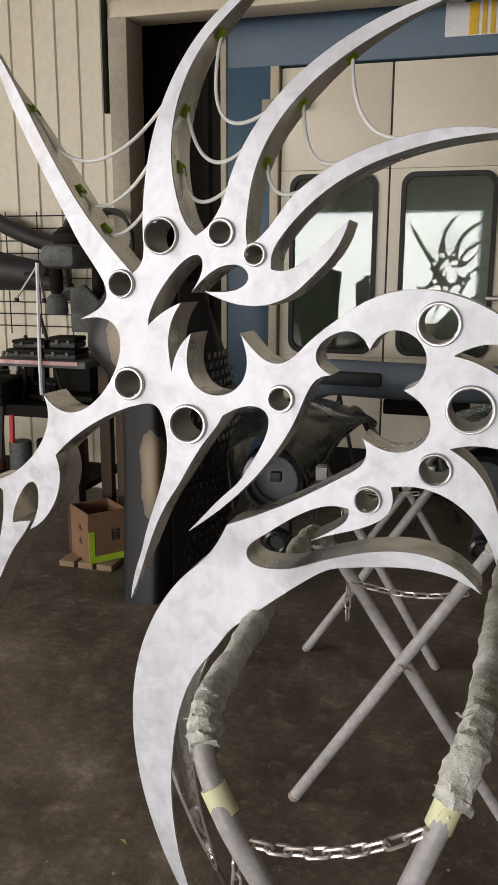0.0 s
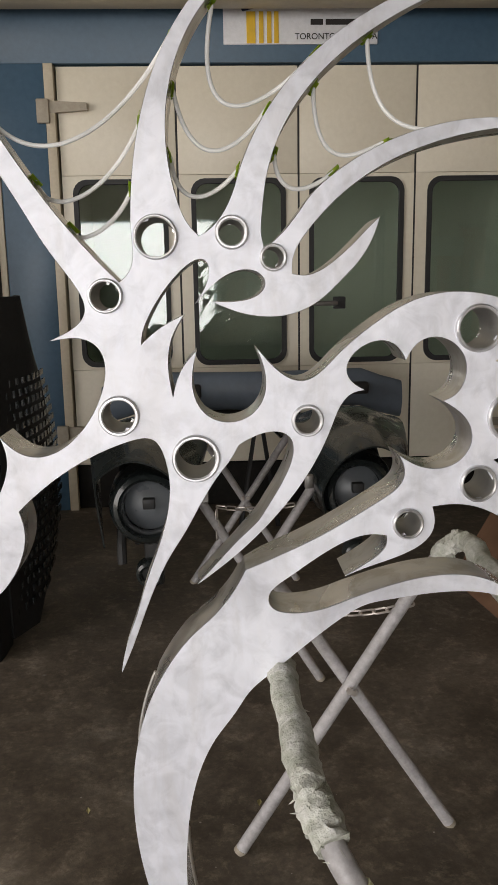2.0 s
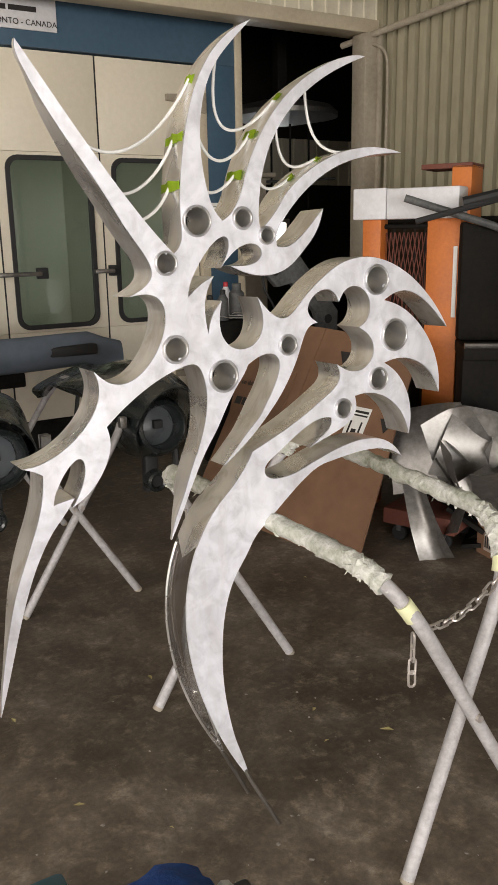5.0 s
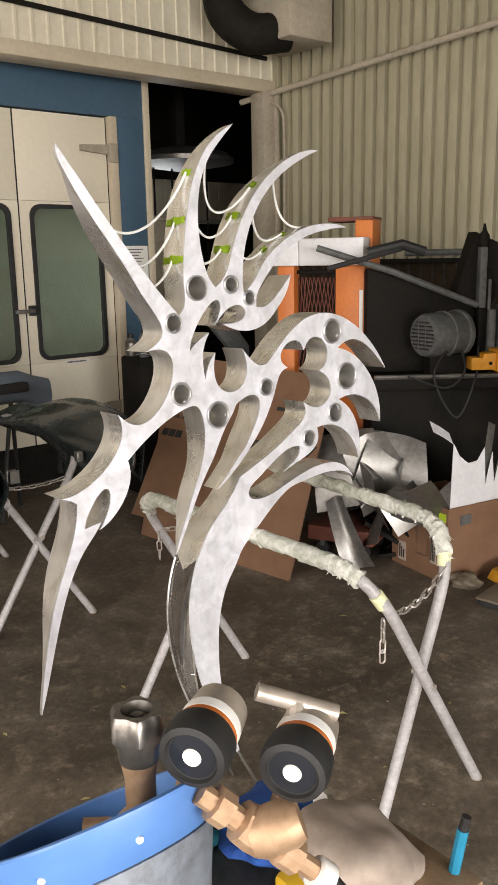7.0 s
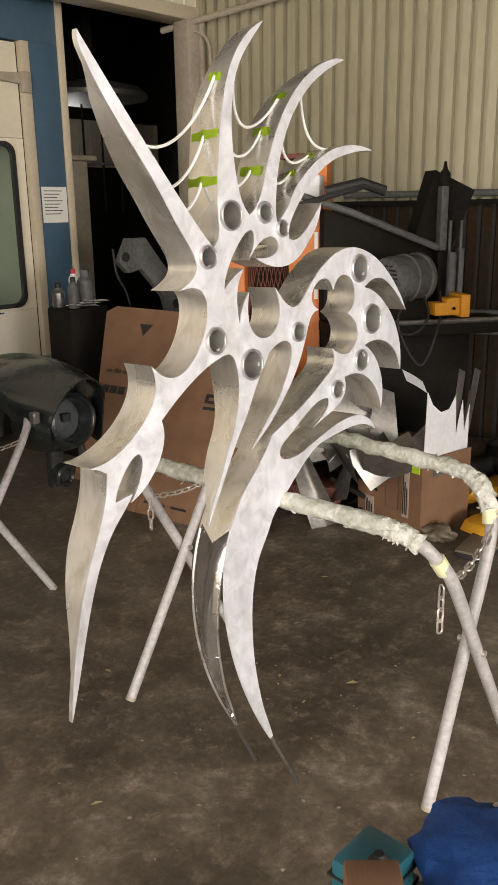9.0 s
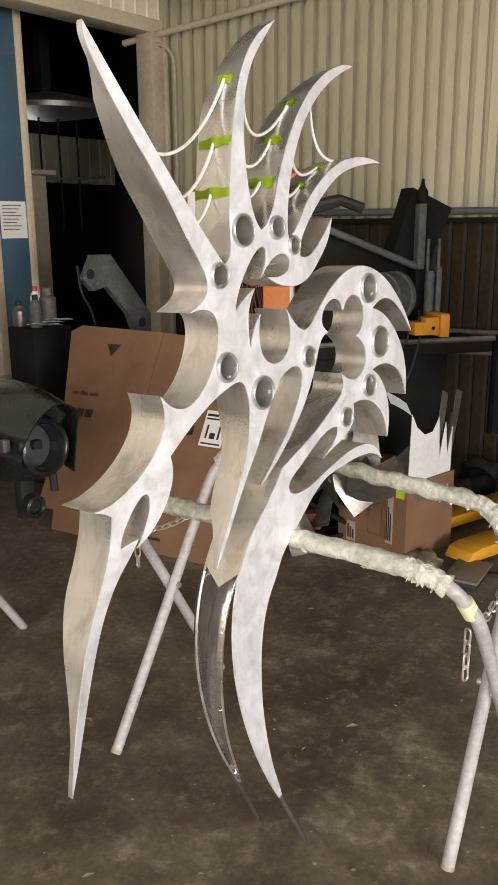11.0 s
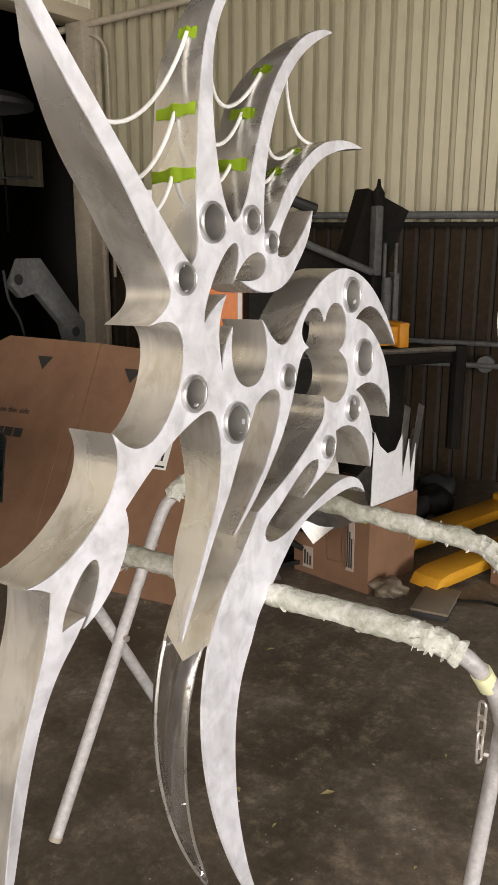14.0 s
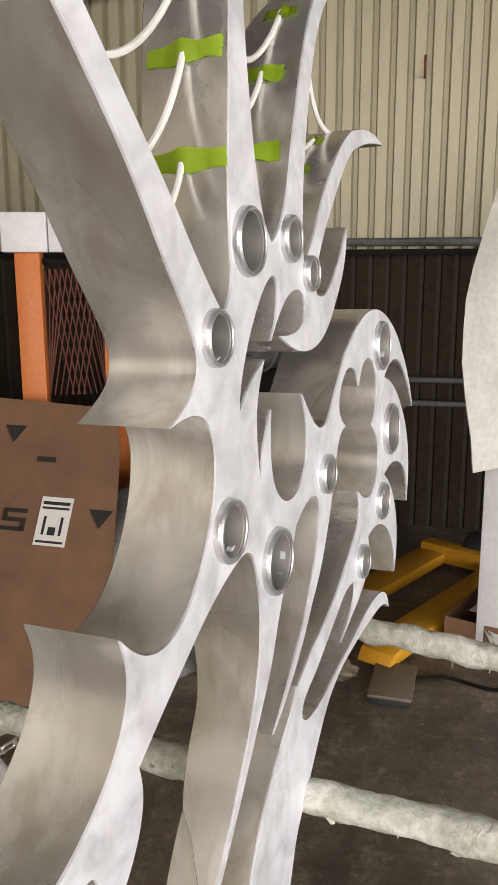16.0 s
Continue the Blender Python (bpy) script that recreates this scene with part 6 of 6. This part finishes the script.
part("valve_outlet", tube([(0.0, -0.017, 1.165), (-0.022, 0.0, 1.168), (-0.035, 0.01, 1.168)], 0.0085, 12), M_BRASS, valve)
b = lathe([(0.0135, 1.222), (0.017, 1.226), (0.019, 1.24), (0.0225, 1.246), (0.0225, 1.262), (0.02, 1.266), (0.014, 1.266), (0.012, 1.258), (0.006, 1.257), (0.005, 1.262), (0.0, 1.263)], (0, 0, 1), (0, -0.017, 0), 36)
for v in b.verts:
    v.co.x, v.co.y = v.co.x * 0.86, (v.co.y + 0.017) * 0.86 - 0.017
    d = Vector((v.co.x, v.co.y + 0.017, 0))
    if v.co.z > 1.244 and d.length > 0.016:
        v.co += d.normalized() * 0.0018 * math.cos(6 * math.atan2(d.y, d.x))
part("hand_wheel", b, M_ROD, valve, "grey lobed valve cap")
GA = Vector((-0.84, -0.52, -0.08)).normalized()
for c in (Vector((0.018, -0.067, 1.252)), Vector((0.076, -0.105, 1.233))):
    ga = part("gauge", lathe([(0.0, -0.052), (0.016, -0.05), (0.021, -0.046), (0.0225, -0.03), (0.0225, 0.009), (0.02, 0.011)], GA, c, 32), M_GAUGE, gas, "round pressure gauge body")
    part("gauge_boot", lathe([(0.0232, -0.012), (0.0252, -0.009), (0.0258, 0.006), (0.024, 0.013), (0.0195, 0.0145), (0.0185, 0.0115)], GA, c, 32), M_BLACK, ga, "black rubber gauge boot")
    part("gauge_glass", lathe([(0.0, 0.0125), (0.012, 0.0122), (0.0187, 0.0113)], GA, c, 28), glossy("dark_gauge_glass", (0.02, 0.023, 0.03), 0.12), ga, "dark glossy gauge glass")
    part("gauge_dial", lathe([(0.0, 0.0138), (0.0065, 0.0136), (0.007, 0.0122)], GA, c, 20), M_PAPER, ga, "pale dial hub")
    part("gauge_band", lathe([(0.0226, -0.0165), (0.0231, -0.016), (0.0231, -0.0125), (0.0226, -0.012)], GA, c, 32), M_ORANGE, ga, "orange band")
    part("gauge_band", lathe([(0.0226, -0.026), (0.023, -0.0255), (0.023, -0.0172), (0.0226, -0.0168)], GA, c, 32), M_PAPER, ga, "white band")
    part("gauge_stem", lathe([(0.007, -0.05), (0.009, -0.046), (0.009, -0.03), (0.0115, -0.028), (0.0115, -0.012), (0.008, -0.01)], (0.25, -0.2, 0.95), c - GA * 0.012, 6), M_BRASS, ga, "brass stem nut")
NUTS = [(0.0085, 0.0), (0.0085, 0.012), (0.0135, 0.013), (0.0135, 0.026), (0.009, 0.028), (0.009, 0.036), (0.0155, 0.038), (0.0165, 0.05), (0.0155, 0.062), (0.01, 0.064), (0.01, 0.074), (0.013, 0.076), (0.013, 0.092), (0.008, 0.095), (0.008, 0.11)]
part("regulator_body", lathe(NUTS, (0.62, -0.42, -0.66), (0.018, -0.066, 1.215), 10), M_BRASS, gas, "string of worn brass nuts and fittings")
part("regulator_block", lathe([(0.0, -0.02), (0.015, -0.019), (0.018, -0.012), (0.018, 0.012), (0.015, 0.019), (0.0, 0.02)], (0.7, -0.5, 0.3), (0.06, -0.1, 1.185), 18), M_BRASS, gas, "brass regulator block")
part("hose_clip", lathe([(0.0105, 0.0), (0.0125, 0.001), (0.0125, 0.014), (0.0105, 0.015)], (0.62, -0.42, -0.66), (0.086, -0.112, 1.142), 16), M_PAPER, gas, "pale hose clip")
part("tee_handle", tube([(0.076, -0.062, 1.27), (0.124, -0.098, 1.249)], 0.0068, 12), M_GAUGE, gas, "dull alloy tee handle")
part("tee_stem", tube([(0.078, -0.098, 1.225), (0.1, -0.08, 1.258)], 0.008, 10), M_GAUGE, gas)
part("hose_tail", tube(curve_pts([(0.09, -0.116, 1.135), (0.115, -0.15, 1.08), (0.12, -0.16, 1.0), (0.12, -0.16, 0.8)], 6), 0.011, 10), M_BLACK, gas, "black hose")

cart = thing("tool_cart", "grey steel tool cart beside the gas cylinder", "cart")
part("top", bx(-1.07, -0.64, -1.2, -0.865, 0.7, 0.73, 0.006), M_IRON, cart)
part("side_tray", bx(-0.96, -0.82, -0.863, -0.785, 0.705, 0.729, 0.004), M_IRON, cart)
for x in (-1.06, -0.68):
    for y in (-1.19, -0.91):
        part("leg", bx(x, x + 0.03, y, y + 0.03, 0, 0.7), M_IRON, cart, smooth=None)
BOXM = Matrix.Translation((-1.053, -0.92, 0.732)) @ Matrix.Rotation(radians(-49), 4, "Z")
o = thing("printed_box", "white and blue printed cardboard box on the cart", "cardboard box", at=BOXM)
part("carton", bx(0, 0.065, 0, 0.055, 0, 0.102, 0.002), M_PRINTBOX, o)
bars([(0.006, 0.03, 0.022, 0.035), (0.04, 0.035, 0.02, 0.025), (0.04, 0.075, 0.018, 0.012)], Matrix(), M_CYL, "print", o, "blue print")
o = thing("brown_carton", "plain brown carton on the cart", "cardboard box", at=BOXM)
part("carton", bx(0.003, 0.063, 0.06, 0.115, 0, 0.112, 0.003), M_CARD, o)
o = thing("green_bag", "crumpled green plastic bag with a knotted corner", "bag")
b = bmesh.new()
bmesh.ops.create_icosphere(b, subdivisions=4, radius=0.05)
for v in b.verts:
    v.co = Vector((v.co.x, v.co.y, v.co.z * 1.15)) * (1 + 0.45 * noise.noise(v.co * 30) + 0.15 * noise.noise(v.co * 80)) + Vector((-1.07, -0.935, 0.775))
part("bag", b, M_GREENBAG, o, smooth=60)
part("strap", tube(curve_pts([(-1.065, -0.88, 0.77), (-1.065, -0.872, 0.81), (-1.075, -0.868, 0.82)], 5), 0.008, 8), M_GREENBAG, o)
o = thing("blue_rag", "bright blue crumpled rag with a white hem", "rag")
b = bmesh.new()
bmesh.ops.create_icosphere(b, subdivisions=4, radius=0.08)
for v in b.verts:
    k = 1 + 0.35 * noise.noise(v.co * 16) + 0.16 * noise.noise(v.co * 42)
    v.co = Vector((v.co.x * 1.2 * k, v.co.y * k, max(-0.035, v.co.z * 0.4 * k))) + Vector((-0.775, -0.935, 0.768))
part("cloth", b, M_BLUERAG, o, smooth=60)
part("hem", tube(curve_pts([(-0.73, -0.96, 0.8), (-0.7, -0.94, 0.78), (-0.69, -0.9, 0.76)], 5), 0.012, 8), M_PAPER, o, "white hem")
o = thing("tool_case", "teal plastic tool case with a dark knob", "tool case")
part("case", bx(-0.925, -0.845, -0.87, -0.8, 0.731, 0.79, 0.008), M_TEAL, o)
part("knob", lathe([(0.012, 0), (0.014, 0.012), (0.006, 0.025)], (0, 0, 1), (-0.905, -0.855, 0.79), 12), M_BLACK, o)
part("lid_seam", bx(-0.927, -0.843, -0.872, -0.798, 0.766, 0.769), M_BLACK, o, smooth=None)
o = thing("paper_sack", "crumpled pale paper sack with a yellow lining", "bag")
b = bmesh.new()
bmesh.ops.create_icosphere(b, subdivisions=4, radius=0.085)
for v in b.verts:
    k = 1 + 0.35 * noise.noise(v.co * 13 + Vector((3, 1, 7))) + 0.1 * noise.noise(v.co * 40)
    v.co = Vector((v.co.x * 1.0 * k, v.co.y * 1.2 * k, max(-0.045, v.co.z * 0.6 * k))) + Vector((-0.76, -1.05, 0.776))
part("sack", b, M_PRINTBOX, o, smooth=60)
part("lining", bx(-0.87, -0.8, -1.08, -1.01, 0.731, 0.785, 0.01), M_SIGNY, o, "yellow lining")
o = thing("wood_offcut", "pale wood offcut on the cart edge", "timber")
part("block", bx(-0.73, -0.65, -1.19, -1.0, 0.731, 0.765, 0.004), M_WOOD, o)
o = thing("marker_pen", "teal blue marker with a dark cap", "marker")
part("barrel", tube([(-0.668, -1.154, 0.766), (-0.66, -1.16, 0.83)], 0.008, 10), glossy("bright_teal", (0.02, 0.25, 0.42), 0.4), o)
part("cap", tube([(-0.66, -1.16, 0.83), (-0.657, -1.163, 0.85)], 0.0065, 10), M_BLACK, o)

# small leaves and chips on the floor
b = bmesh.new()
rnd = random.Random(4)
for k in range(14):
    x, y, a, s = rnd.uniform(-0.6, 1.2), rnd.uniform(-0.6, 1.6), rnd.uniform(0, 6.28), rnd.uniform(0.008, 0.02)
    if k == 0:
        x, y, s = 0.437, 0.1, 0.022
    m = Matrix.Translation((x, y, 0.004)) @ Matrix.Rotation(a, 4, "Z")
    f = b.faces.new([b.verts.new(m @ Vector(p)) for p in ((-s, 0, 0), (-s * 0.2, -s * 0.45, 0.004), (s, 0, 0.002), (-s * 0.1, s * 0.4, 0.003))])
solid("dry_leaves", b, surface("dry_leaf", (0.35, 0.3, 0.12), (0.5, 0.45, 0.22), (0.7, 0.9), 0, 20, 80), "small dry leaves and chips on the floor", "leaves", "stuff", None)
b = bmesh.new()
rnd = random.Random(9)
for k in range(170):
    x, y, a, s = rnd.gauss(0.15, 0.7), rnd.gauss(-0.1, 0.55), rnd.uniform(0, 6.28), 0.002 + 0.007 * rnd.random() ** 3
    m = Matrix.Translation((x, y, 0.0015)) @ Matrix.Rotation(a, 4, "Z")
    n = rnd.choice((4, 5, 6))
    ring = [m @ Vector((s * rnd.uniform(0.5, 1.2) * math.cos(6.283 * q / n), s * rnd.uniform(0.4, 0.8) * math.sin(6.283 * q / n), 0.0008 * (q % 2))) for q in range(n)]
    top = b.verts.new(m @ Vector((0, 0, 0.0016)))
    low = [b.verts.new(p) for p in ring]
    for q in range(n):
        b.faces.new((low[q], low[(q + 1) % n], top))
solid("paint_chips", b, surface("pale_chip", (0.2, 0.18, 0.15), (0.45, 0.42, 0.37), (0.6, 0.9), 0, 20, 80), "small pale paint and concrete chips on the floor", "chips", "stuff", None)
